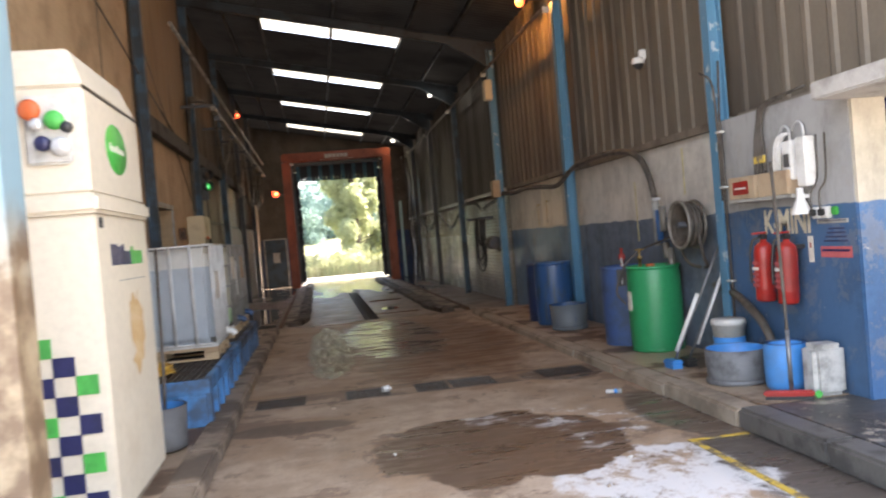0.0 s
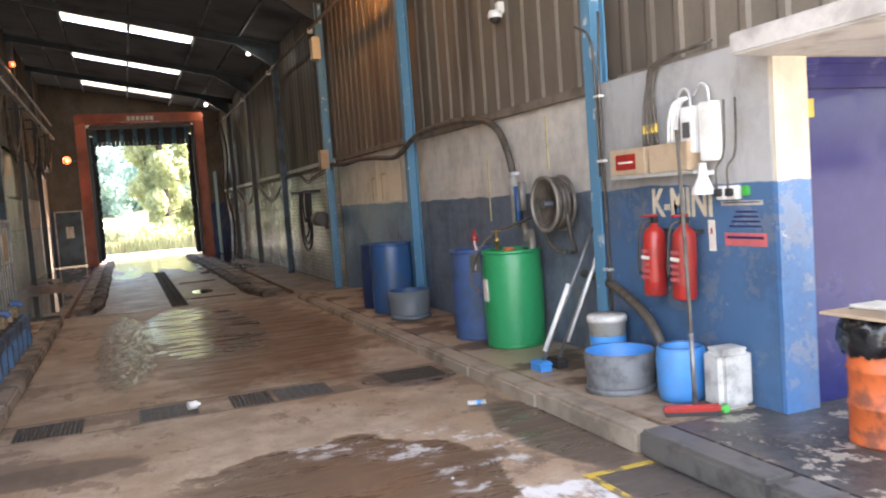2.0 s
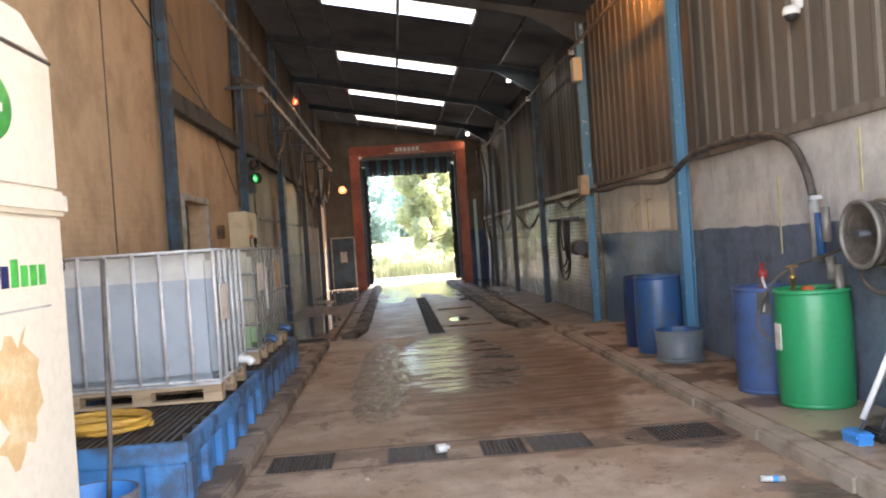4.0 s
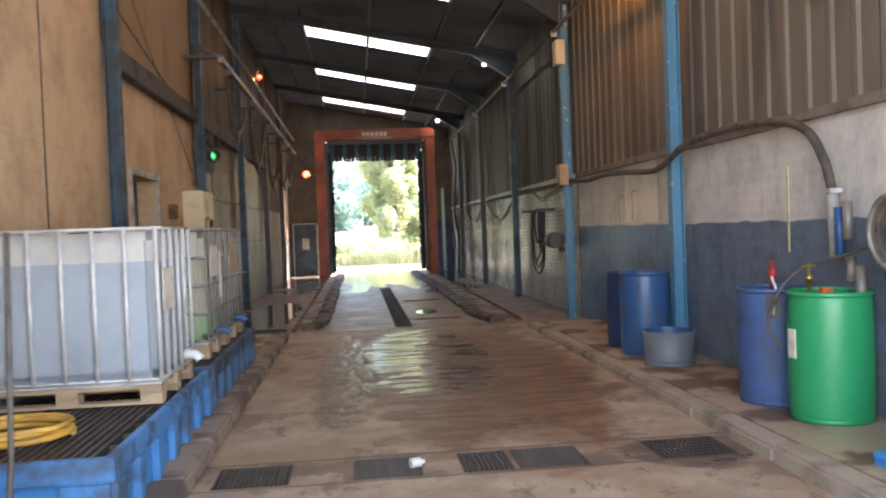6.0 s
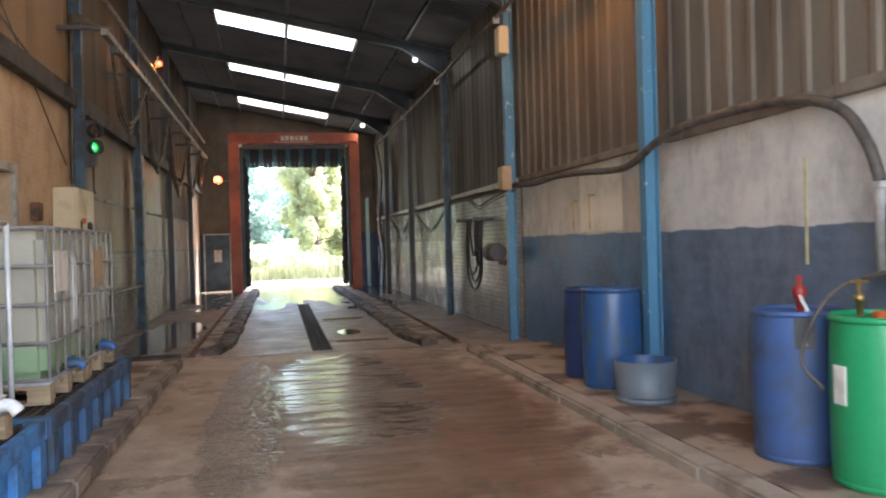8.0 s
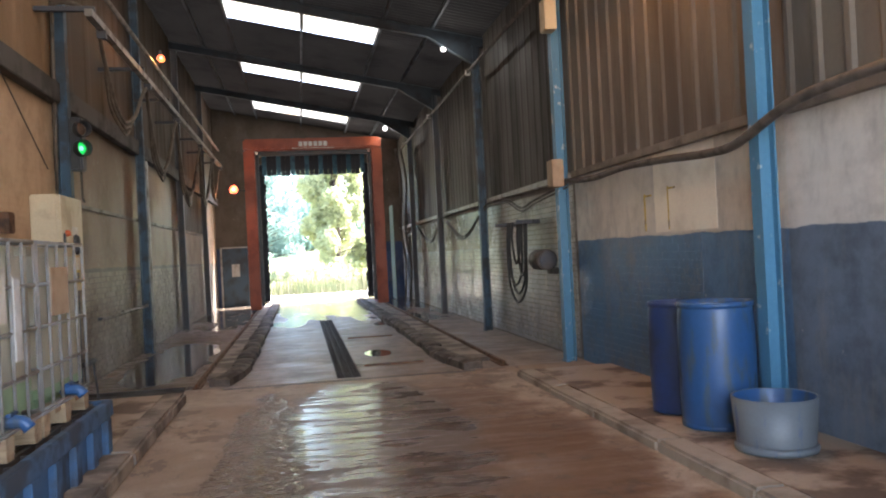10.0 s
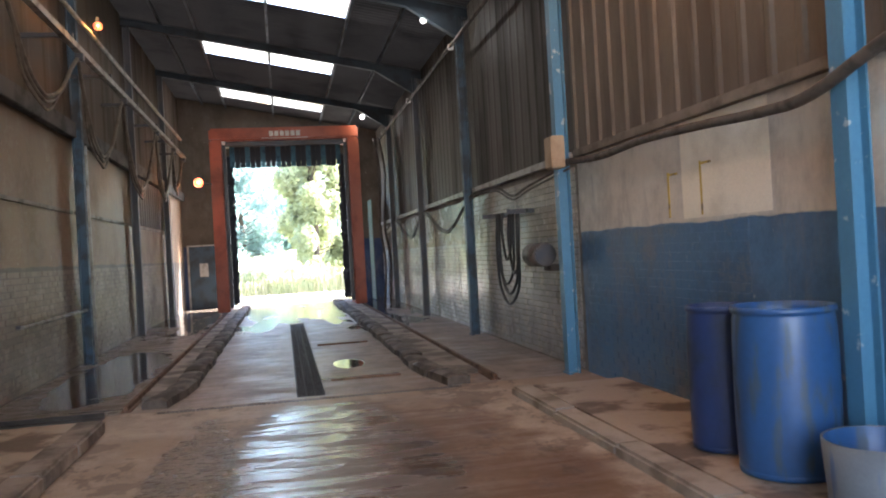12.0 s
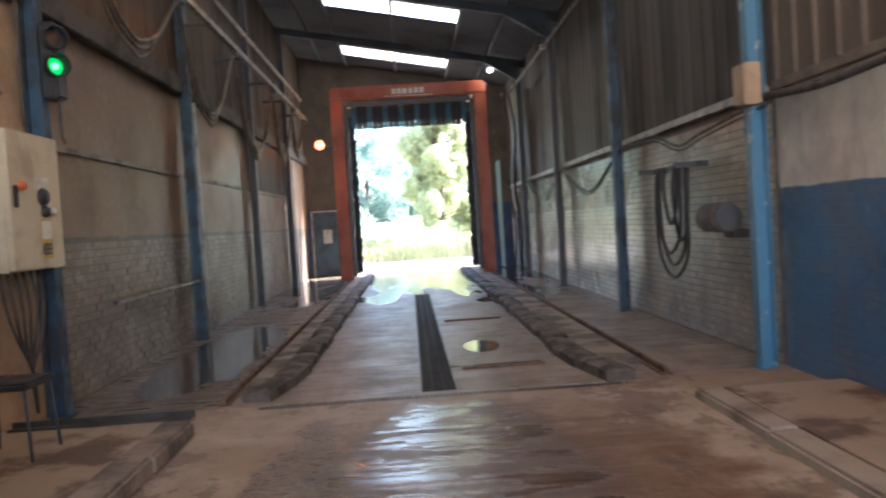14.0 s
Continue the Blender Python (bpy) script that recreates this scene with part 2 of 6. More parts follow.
WALL_END = make_wall("end_wall_paint", (0.10, 0.082, 0.058), (0.025, 0.05, 0.12), 1.95)
PIER = make_wall("cream_and_blue_pier", (0.49, 0.44, 0.35), (0.05, 0.145, 0.31), 1.53, rough=0.5, flake=0.2)
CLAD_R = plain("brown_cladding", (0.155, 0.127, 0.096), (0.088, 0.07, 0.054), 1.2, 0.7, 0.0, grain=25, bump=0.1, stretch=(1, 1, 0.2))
# Light put into colour: dim copy for deeper bays, lit copy for first.
CLAD_L_DIM = plain("dim_ochre_cladding", (0.06, 0.039, 0.02), (0.035, 0.025, 0.015), 0.8, 0.8, 0.0, grain=25, bump=0.1, stretch=(1, 1, 0.3))
CLAD_L_LIT = plain("lit_ochre_cladding", (0.27, 0.17, 0.085), (0.17, 0.105, 0.055), 0.9, 0.75, 0.0, grain=25, bump=0.1, stretch=(1, 1, 0.3))
# Base colour taken near black to offset bounced light, so the roof stays dark.
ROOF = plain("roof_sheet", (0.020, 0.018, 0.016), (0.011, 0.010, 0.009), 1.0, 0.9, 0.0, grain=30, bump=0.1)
POLE = plain("worn_dark_pole", (0.20, 0.20, 0.20), (0.07, 0.07, 0.07), 9.0, 0.35, 0.5)
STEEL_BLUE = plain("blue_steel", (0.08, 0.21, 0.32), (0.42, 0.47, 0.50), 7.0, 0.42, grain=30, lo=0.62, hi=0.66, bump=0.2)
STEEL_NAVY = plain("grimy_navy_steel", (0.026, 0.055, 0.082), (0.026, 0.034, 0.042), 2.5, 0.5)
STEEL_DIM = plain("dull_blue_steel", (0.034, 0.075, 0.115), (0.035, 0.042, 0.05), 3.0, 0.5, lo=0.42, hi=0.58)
RAIL_GRIME = plain("grimy_sheeting_rail", (0.045, 0.038, 0.03), (0.025, 0.021, 0.017), 3.0, 0.7)
# Near-black copy of the frame steel; the roof's shade is in the colour.
ROOF_STEEL = plain("dimmed_roof_steel", (0.017, 0.028, 0.038), (0.02, 0.02, 0.02), 2.5, 0.65)
# Darker copy of the brown cladding; the far bay's dimness is in the colour.
CLAD_DIM = plain("dim_cladding", (0.05, 0.04, 0.029), (0.03, 0.025, 0.019), 1.2, 0.6, grain=25, bump=0.1, stretch=(1, 1, 0.2))
STEEL_DARK = plain("dark_steel", (0.05, 0.055, 0.065), (0.09, 0.08, 0.07), 2.5, 0.5)
RUST = plain("rusty_steel", (0.16, 0.08, 0.04), (0.07, 0.045, 0.03), 8.0, 0.6, 0.3)
TIMBER_TRIM = plain("grimy_flashing", (0.20, 0.165, 0.13), (0.10, 0.08, 0.06), 3.0, 0.6)
RED_STEEL = plain("red_paint", (0.34, 0.066, 0.018), (0.22, 0.045, 0.017), 2.2, 0.42)
BLUE_DRUM = plain("blue_plastic", (0.026, 0.082, 0.205), (0.06, 0.085, 0.11), 4.0, 0.38, grain=25, bump=0.08, stretch=(2.5, 2.5, 0.6), lo=0.50, hi=0.64)
NAVY_DRUM = plain("navy_plastic", (0.02, 0.04, 0.115), (0.026, 0.04, 0.075), 4.0, 0.42, grain=25, bump=0.06)
BLUE_DRUM_B = plain("faded_blue_plastic", (0.045, 0.09, 0.22), (0.05, 0.075, 0.13), 5.0, 0.45, grain=25, bump=0.06)
GREEN_DRUM = plain("green_plastic", (0.018, 0.26, 0.095), (0.03, 0.20, 0.085), 2.5, 0.36, grain=25, bump=0.06, lo=0.55, hi=0.8)
BRIGHT_BLUE = plain("bright_blue_plastic", (0.05, 0.25, 0.60), (0.07, 0.20, 0.42), 4.0, 0.4, bump=0.06)
BUND_BLUE = plain("bund_blue_plastic", (0.06, 0.22, 0.48), (0.055, 0.085, 0.13), 2.6, 0.45, bump=0.15, lo=0.46, hi=0.62)
BUND_DIRTY = plain("grimy_bund_plastic", (0.05, 0.115, 0.22), (0.05, 0.06, 0.075), 2.4, 0.5, bump=0.2, lo=0.40, hi=0.58)
GREY_BIN = plain("dark_grey_bin", (0.10, 0.10, 0.10), (0.06, 0.06, 0.06), 4.0, 0.6)
DULL_RAIL = plain("dull_zinc_rail", (0.22, 0.20, 0.17), (0.12, 0.10, 0.08), 5.0, 0.5, 0.3)
GREY_TUB = plain("grey_rubber", (0.15, 0.152, 0.155), (0.08, 0.08, 0.08), 6.0, 0.6)
TUB_PAINTED = plain("grey_over_blue_plastic", (0.13, 0.145, 0.155), (0.06, 0.10, 0.18), 5.0, 0.5, stretch=(2.5, 2.5, 0.4), lo=0.55, hi=0.7)
WHITE_PL = plain("white_plastic", (0.72, 0.71, 0.68), (0.55, 0.53, 0.48), 4.0, 0.4, bump=0.05)
DIRTY_WHITE = plain("dirty_white_plastic", (0.55, 0.54, 0.50), (0.26, 0.25, 0.23), 6.0, 0.5, bump=0.1)
CREAM = plain("cream_cabinet_paint", (0.64, 0.57, 0.45), (0.54, 0.46, 0.34), 1.3, 0.4, grain=20, bump=0.04, lo=0.5, hi=0.85)
BOX_CREAM = plain("control_box_paint", (0.58, 0.48, 0.31), (0.42, 0.33, 0.21), 3, 0.45, bump=0.05)
BAG = plain("shiny_black_bag", (0.012, 0.012, 0.013), None, 9.0, 0.16, bump=0.5, grain=18)
BLACK = plain("black_plastic", (0.02, 0.02, 0.021), (0.04, 0.038, 0.035), 6.0, 0.4)
RUBBER = plain("grimy_hose_rubber", (0.085, 0.07, 0.056), (0.045, 0.038, 0.03), 8.0, 0.6)
CAGE_OLD = plain("dull_zinc_tube", (0.30, 0.29, 0.27), (0.19, 0.17, 0.15), 6.0, 0.5, 0.2, bump=0.05)
CAGE = plain("pale_zinc_tube", (0.56, 0.56, 0.54), (0.42, 0.41, 0.39), 6.0, 0.45, 0.15, bump=0.05)
GALV = plain("galvanised_steel", (0.60, 0.60, 0.59), (0.42, 0.42, 0.41), 6.0, 0.4, 0.35, bump=0.05)
GREYPIPE = plain("grey_pipe", (0.36, 0.35, 0.32), (0.22, 0.20, 0.17), 5.0, 0.45)
WOOD = plain("pallet_wood", (0.42, 0.31, 0.19), (0.26, 0.18, 0.11), 5.0, 0.8, stretch=(0.3, 3, 3), bump=0.4)
RED = plain("signal_red", (0.36, 0.022, 0.016), (0.22, 0.022, 0.016), 4.0, 0.3, bump=0.03)
ORANGE = plain("orange_drum_paint", (0.55, 0.115, 0.03), (0.20, 0.06, 0.03), 6.0, 0.5, bump=0.1, lo=0.48, hi=0.62)
DARK_GREEN = plain("dark_green_paint", (0.012, 0.065, 0.035), (0.02, 0.05, 0.03), 3.0, 0.3, bump=0.03)
YELLOW = plain("yellow_paint", (0.50, 0.34, 0.05), (0.15, 0.115, 0.07), 9.0, 0.6, lo=0.5, hi=0.58)
PALE_YELLOW = plain("faded_yellow_paint", (0.56, 0.50, 0.24), (0.38, 0.34, 0.20), 9.0, 0.7)
YELLOW_HOSE = plain("yellow_hose", (0.58, 0.33, 0.05), (0.38, 0.21, 0.04), 5.0, 0.45)
NAVY = plain("navy_print", (0.02, 0.022, 0.08), None, 5.0, 0.4, bump=0.02)
LIME = plain("green_print", (0.06, 0.40, 0.07), None, 5.0, 0.4, bump=0.02)
PAPER = plain("label_paper", (0.70, 0.66, 0.58), (0.55, 0.50, 0.42), 7, 0.7, bump=0.03)
DOOR_BLUE = plain("gloss_blue_door", (0.02, 0.02, 0.10), (0.028, 0.03, 0.12), 2.0, 0.09, bump=0.02, grain=12)
DOOR_BLUE.node_tree.nodes["Principled BSDF"].inputs["Specular IOR Level"].default_value = 0.22
SLAB = plain("bare_concrete_slab", (0.42, 0.40, 0.37), (0.24, 0.22, 0.20), 3.0, 0.75, bump=0.4, grain=30)
GRATE = plain("iron_grating", (0.06, 0.055, 0.05), (0.10, 0.075, 0.055), 6.0, 0.5, 0.3)
SLOT = plain("wet_black_iron", (0.014, 0.012, 0.011), (0.03, 0.024, 0.02), 6.0, 0.75)
SLUDGE = plain("wet_sludge", (0.03, 0.025, 0.02), None, 3.0, 0.12, bump=0.4, grain=20)
FOAM_TAN = plain("exposed_tan_patch", (0.50, 0.33, 0.15), (0.62, 0.47, 0.28), 9.0, 0.8)
CARD = plain("cardboard", (0.42, 0.31, 0.20), (0.32, 0.22, 0.14), 4, 0.8)
BRASS = plain("brass", (0.5, 0.33, 0.12), None, 8, 0.35, 0.9)
BARK = plain("bark", (0.12, 0.09, 0.065), None, 6, 0.9, bump=0.5)
GROUND = plain("pale_yard", (0.35, 0.33, 0.29), (0.27, 0.25, 0.21), 0.5, 0.85, grain=12, bump=0.3)
GRASS = plain("grass_blades", (0.14, 0.16, 0.07), (0.21, 0.19, 0.11), 1.0, 0.7)


def emitter(name, color, strength):
    n = Nodes(name)
    n.p.inputs["Emission Color"].default_value, n.p.inputs["Emission Strength"].default_value = (*color, 1), strength
    return n.done(color, 0.4)


GLOW_WARM = emitter("sodium_lens", (1.0, 0.05, 0.018), 0.3)
GLOW_HOT = emitter("sodium_bulb", (1.0, 0.22, 0.13), 0.8)
GLOW_GREEN = emitter("green_lens", (0.01, 0.8, 0.12), 0.06)
GLOW_GREEN_CORE = emitter("green_bulb", (0.20, 1.0, 0.40), 0.14)
GLOW_WHITE = emitter("flood_lens", (1.0, 0.95, 0.86), 0.35)


def skylight_material():
    n = Nodes("yellowed_rooflight")
    t = n.t.nodes.new("ShaderNodeBsdfTranslucent")
    c = n.mix(n.ramp(n.noise(1.6, 6, 0.65), 0.5, 0.72), (0.20, 0.195, 0.175), (0.17, 0.12, 0.05))
    n.link(c, t.inputs[0])
    n.t.links.new(t.outputs[0], n.t.nodes["Material Output"].inputs[0])
    return n.m


ROOFLIGHT = skylight_material()


def milky(name, color, amount):
    """Cloudy plastic that lets some light through."""
    n = Nodes(name)
    t = n.t.nodes.new("ShaderNodeBsdfTranslucent")
    c = n.mix(n.ramp(n.noise(2.5, 5, 0.6), 0.4, 0.7), color, tuple(x * 0.8 for x in color))
    n.link(c, t.inputs[0])
    n.done(c, 0.3)
    mx = n.t.nodes.new("ShaderNodeMixShader")
    mx.inputs[0].default_value = amount
    n.t.links.new(n.p.outputs[0], mx.inputs[1]), n.t.links.new(t.outputs[0], mx.inputs[2])
    n.t.links.new(mx.outputs[0], n.t.nodes["Material Output"].inputs[0])
    return n.m


MILK = milky("cloudy_tank_plastic", (0.77, 0.76, 0.71), 0.45)
MILK_OLD = milky("yellowed_tank_plastic", (0.68, 0.65, 0.53), 0.45)
MILK_LIQ = milky("tank_plastic_with_liquid", (0.48, 0.535, 0.58), 0.35)
MILK_GREEN = milky("tank_plastic_green_residue", (0.50, 0.68, 0.42), 0.4)
CURTAIN = milky("green_splash_curtain", (0.16, 0.24, 0.21), 0.5)
# Leaf colours lifted past real foliage to carry haze and overexposure.
LEAF = [milky("leaves_" + w, c, 0.6) for w, c in (("mid", (0.44, 0.47, 0.27)), ("blue", (0.26, 0.37, 0.34)), ("dry", (0.42, 0.43, 0.23)))]
BRISTLE = plain("dark_bristle", (0.016, 0.02, 0.028), (0.03, 0.035, 0.045), 8, 0.7)
BRISTLE_BLUE = plain("teal_bristle", (0.035, 0.12, 0.17), (0.02, 0.06, 0.10), 8, 0.6)

# ---------------------------------------------------------------- mesh tools


def boxes(*rows, bevel=0.0):
    """A bmesh of boxes, each given by two corners."""
    bm = bmesh.new()
    for x0, y0, z0, x1, y1, z1 in rows:
        m = Matrix.Translation(((x0 + x1) / 2, (y0 + y1) / 2, (z0 + z1) / 2)) @ Matrix.Diagonal((abs(x1 - x0), abs(y1 - y0), abs(z1 - z0), 1))
        bmesh.ops.create_cube(bm, size=1, matrix=m)
    if bevel:
        bmesh.ops.bevel(bm, geom=bm.edges[:], offset=bevel, segments=2, affect="EDGES", clamp_overlap=True)
    return bm


def lathe(profile, seg=40, at=(0, 0, 0), sx=1.0, sy=1.0):
    """A turned shape: (radius, height) rows round the z axis; radius 0 closes it."""
    bm = bmesh.new()
    rings = []
    for r, z in profile:
        if r < 1e-5:
            rings.append([bm.verts.new((at[0], at[1], at[2] + z))])
        else:
            rings.append([bm.verts.new((at[0] + sx * r * math.cos(2 * math.pi * i / seg), at[1] + sy * r * math.sin(2 * math.pi * i / seg), at[2] + z)) for i in range(seg)])
    for a, b in zip(rings, rings[1:]):
        for i in range(seg):
            j = (i + 1) % seg
            q = [a[i % len(a)], a[j % len(a)], b[j % len(b)], b[i % len(b)]]
            q = [v for k, v in enumerate(q) if v not in q[:k]]
            if len(q) > 2:
                f = bm.faces.new(q)
                f.smooth = True
    return bm


def spline(points, steps=6):
    """A smooth line through the points."""
    p = [Vector(q) for q in points]
    p = [2 * p[0] - p[1]] + p + [2 * p[-1] - p[-2]]
    out = []
    for i in range(1, len(p) - 2):
        for k in range(steps):
            t = k / steps
            out.append(0.5 * (2 * p[i] + (p[i + 1] - p[i - 1]) * t + (2 * p[i - 1] - 5 * p[i] + 4 * p[i + 1] - p[i + 2]) * t * t + (3 * p[i] - p[i - 1] - 3 * p[i + 1] + p[i + 2]) * t ** 3))
    return out + [p[-2]]


def tube(points, r, seg=10, smooth=0, bm=None):
    """A round bar along a line of points."""
    bm = bm or bmesh.new()
    pts = spline(points, smooth) if smooth else [Vector(q) for q in points]
    side, rings = None, []
    for i, q in enumerate(pts):
        d = (pts[min(i + 1, len(pts) - 1)] - pts[max(i - 1, 0)]).normalized()
        side = side - d * side.dot(d) if side is not None else d.orthogonal()
        side.normalize()
        up = d.cross(side)
        rings.append([bm.verts.new(q + r * (math.cos(2 * math.pi * k / seg) * side + math.sin(2 * math.pi * k / seg) * up)) for k in range(seg)])
    for a, b in zip(rings, rings[1:]):
        for k in range(seg):
            bm.faces.new((a[k], a[(k + 1) % seg], b[(k + 1) % seg], b[k])).smooth = True
    bm.faces.new(rings[0][::-1]), bm.faces.new(rings[-1])
    return bm


def finish(name, bm, material):
    me = bpy.data.meshes.new(name)
    bmesh.ops.recalc_face_normals(bm, faces=bm.faces[:])
    bm.to_mesh(me)
    bm.free()
    me.materials.append(material)
    return me


def part(name, bm, material, parent, label=""):
    """Links a bmesh as one mesh object under a thing or a part."""
    ob = new(name, finish(name, bm, material))
    ob.parent = parent
    return tagged(ob, label)


def thing(name, label, category, at=(0, 0, 0), group="", turn=0.0, kind=""):
    ob = new(name)
    ob.matrix_basis = pose(*at, 0, 0, turn)
    ob.empty_display_size = 0.1
    return tagged(ob, label, category, group, kind)


def single(name, bm, material, label, category, group="", at=None, turn=0.0, kind=""):
    """A thing that is one mesh."""
    ob = new(name, finish(name, bm, material))
    if at:
        ob.matrix_basis = pose(*at, 0, 0, turn)
    return tagged(ob, label, category, group, kind)


def structure(name, bm, material, label="", parent=None):
    ob = new(name, finish(name, bm, material))
    ob.parent = parent
    return tagged(ob, label, "", "", "structure")


def words(name, body, size, material, parent, m, label="", depth=0.001, width=None):
    """Flat lettering as a mesh, lying in the xy plane of the pose m."""
    cu = bpy.data.curves.new(name, "FONT")
    cu.body, cu.size, cu.extrude, cu.align_x, cu.align_y = body, size, depth, "CENTER", "CENTER"
    cu.offset = 0.008
    tmp = bpy.data.objects.new(name, cu)
    scene.collection.objects.link(tmp)
    me = bpy.data.meshes.new_from_object(tmp.evaluated_get(bpy.context.evaluated_depsgraph_get()))
    bpy.data.objects.remove(tmp)
    me.materials.clear()
    me.materials.append(material)
    ob = new(name, me)
    ob.parent = parent
    if width:
        span = max(v.co.x for v in me.vertices) - min(v.co.x for v in me.vertices)
        m = m @ Matrix.Diagonal((width / span, 1, 1, 1))
    ob.matrix_basis = m
    return tagged(ob, label)


def facing(x, y, z, side):
    """The pose of a flat print on a face that looks to +x, -x or -y."""
    return pose(x, y, z, 90, 0, {"+x": 90, "-x": -90, "-y": 0}[side])

# ---------------------------------------------------------------- the hall
XL, XR, Y0, Y1 = -2.2, 4.05, 3.2, 33.6
FRAMES = [6.8, 11.35, 15.85, 20.35, 24.85, 29.4]


def roof_z(x):
    return 6.22 - 0.19 * x


# floor with holes for the gratings and the drain channels
HOLES = [(-0.64, 7.88, -0.15, 8.34), (0.25, 7.88, 0.70, 8.34), (0.96, 7.88, 1.30, 8.34), (1.33, 7.88, 1.80, 8.34), (2.28, 7.88, 2.82, 8.34), (0.90, 15.86, 1.20, 25.3), (-0.45, 15.62, 2.6, 15.76)]


def floor_mesh():
    xs = sorted({XL - 0.2, XR + 0.2, *(h[0] for h in HOLES), *(h[2] for h in HOLES)})
    ys = sorted({-14.0, Y1 + 1.5, *(h[1] for h in HOLES), *(h[3] for h in HOLES)})
    bm = bmesh.new()
    v = {(i, j): bm.verts.new((x, y, 0)) for i, x in enumerate(xs) for j, y in enumerate(ys)}
    for i in range(len(xs) - 1):
        for j in range(len(ys) - 1):
            cx, cy = (xs[i] + xs[i + 1]) / 2, (ys[j] + ys[j + 1]) / 2
            if not any(a < cx < c and b < cy < d for a, b, c, d in HOLES):
                bm.faces.new((v[i, j], v[i + 1, j], v[i + 1, j + 1], v[i, j + 1]))
    r = bmesh.ops.extrude_face_region(bm, geom=bm.faces[:])
    bmesh.ops.translate(bm, vec=(0, 0, -0.12), verts=[g for g in r["geom"] if isinstance(g, bmesh.types.BMVert)])
    return bm


structure("floor", floor_mesh(), FLOOR, "stained wet concrete wash-bay floor")
structure("drain_bed", boxes((XL - 0.2, 7.5, -0.16, XR + 0.2, 31.4, -0.125)), SLUDGE, "wet black sludge in the drains")

# side kerbs


def step_z(y):
    """The height of the raised edge, which falls away along the hall."""
    return 0.15 if y < 5.2 else 0.07 + 0.08 * math.exp(-(y - 5.2) / 2.6)


bm = bmesh.new()
rows = [[bm.verts.new(p) for p in ((3.13, y, -0.02), (XR, y, -0.02), (XR, y, step_z(y)), (3.13, y, step_z(y)))] for y in [5.19 + 0.61 * i for i in range(17)]]
for a, b in zip(rows, rows[1:]):
    for k in range(4):
        bm.faces.new((a[k], a[(k + 1) % 4], b[(k + 1) % 4], b[k]))
bm.faces.new(rows[0]), bm.faces.new(rows[-1][::-1])
structure("platform", bm, PLATFORM, "stained raised concrete platform")
structure("apron", boxes((3.13, Y0 - 3, 0.0, 6.6, 5.17, 0.15), bevel=0.012), APRON, "dark wet concrete apron by the door")
structure("ledge_left", boxes((XL, 4.0, 0.0, -0.97, 15.2, 0.10), bevel=0.01), PLATFORM, "stained raised concrete ledge")


def kerb_run(name, x0, x1, y0, y1, top, n, label, drop=None, mat=None):
    run = thing(name, label, "kerb", (0, 0, 0), kind="structure")
    step = (y1 - y0) / n
    base = boxes((-(x1 - x0) / 2, -step / 2 + 0.003, 0, (x1 - x0) / 2, step / 2 - 0.003, top), bevel=0.022)
    me = finish("kerb_stone", base, mat or KERB)
    for i in range(n):
        ob = new("kerb_stone", me)
        ob.parent = run
        ob.matrix_basis = pose((x0 + x1) / 2 + random.uniform(-0.006, 0.006), y0 + step * (i + 0.5), random.uniform(-0.005, 0.003) + (drop(y0 + step * (i + 0.5)) - 0.15 if drop else 0), 0, random.uniform(-0.6, 0.6), random.uniform(-0.25, 0.25))
    return run


kerb_run("kerb_right", 2.92, 3.13, 5.2, 15.0, 0.152, 8, "grey stained concrete kerb stones", step_z)
kerb_run("kerb_apron", 2.92, 3.13, 0.2, 5.18, 0.155, 5, "dark wet concrete kerb stones", None, KERB_WET)
KERB_LEFT = plain("grimy_brown_kerb", (0.27, 0.21, 0.155), (0.10, 0.075, 0.056), 1.8, 0.65, bump=0.7, grain=28, lo=0.40, hi=0.62)
kerb_run("kerb_left", -0.97, -0.74, 4.2, 14.9, 0.13, 12, "grimy brown concrete kerb stones", None, KERB_LEFT)


def bar_grate(x0, y0, x1, y1, along_x):
    g = thing("drain_grate", "rusty dark iron drain grating set in the floor", "drain grate", ((x0 + x1) / 2, (y0 + y1) / 2, 0), "drain gratings", kind="structure")
    w, d = (x1 - x0) / 2, (y1 - y0) / 2
    part("grate_frame", boxes((-w, -d, -0.04, w, -d + 0.015, -0.002), (-w, d - 0.015, -0.04, w, d, -0.002), (-w, -d, -0.04, -w + 0.015, d, -0.002), (w - 0.015, -d, -0.04, w, d, -0.002)), GRATE, g)
    n = int((2 * w if not along_x else 2 * d) / 0.032)
    rows = []
    for i in range(1, n):
        if along_x:
            q = -d + 2 * d * i / n
            rows.append((-w, q - 0.006, -0.035, w, q + 0.006, -0.004))
        else:
            q = -w + 2 * w * i / n
            rows.append((q - 0.006, -d, -0.035, q + 0.006, d, -0.004))
    rows += [(-w, q - 0.005, -0.03, w, q + 0.005, -0.006) if not along_x else (q - 0.005, -d, -0.03, q + 0.005, d, -0.006) for q in [(-0.6 + 0.3 * k) * (d if not along_x else w) for k in range(5)]]
    part("grate_bars", boxes(*rows), GRATE, g)


for k, h in enumerate(HOLES[:5]):
    bar_grate(*h, along_x=k in (1, 3))
cover = thing("channel_grate", "dark wet slotted channel cover down the wash lane", "drain cover", (1.05, 20.6, 0), kind="structure")
part("slats", boxes(*[(-0.145, -4.7 + 0.06 * i, -0.05, 0.145, -4.668 + 0.06 * i, -0.012) for i in range(156)]), SLOT, cover)
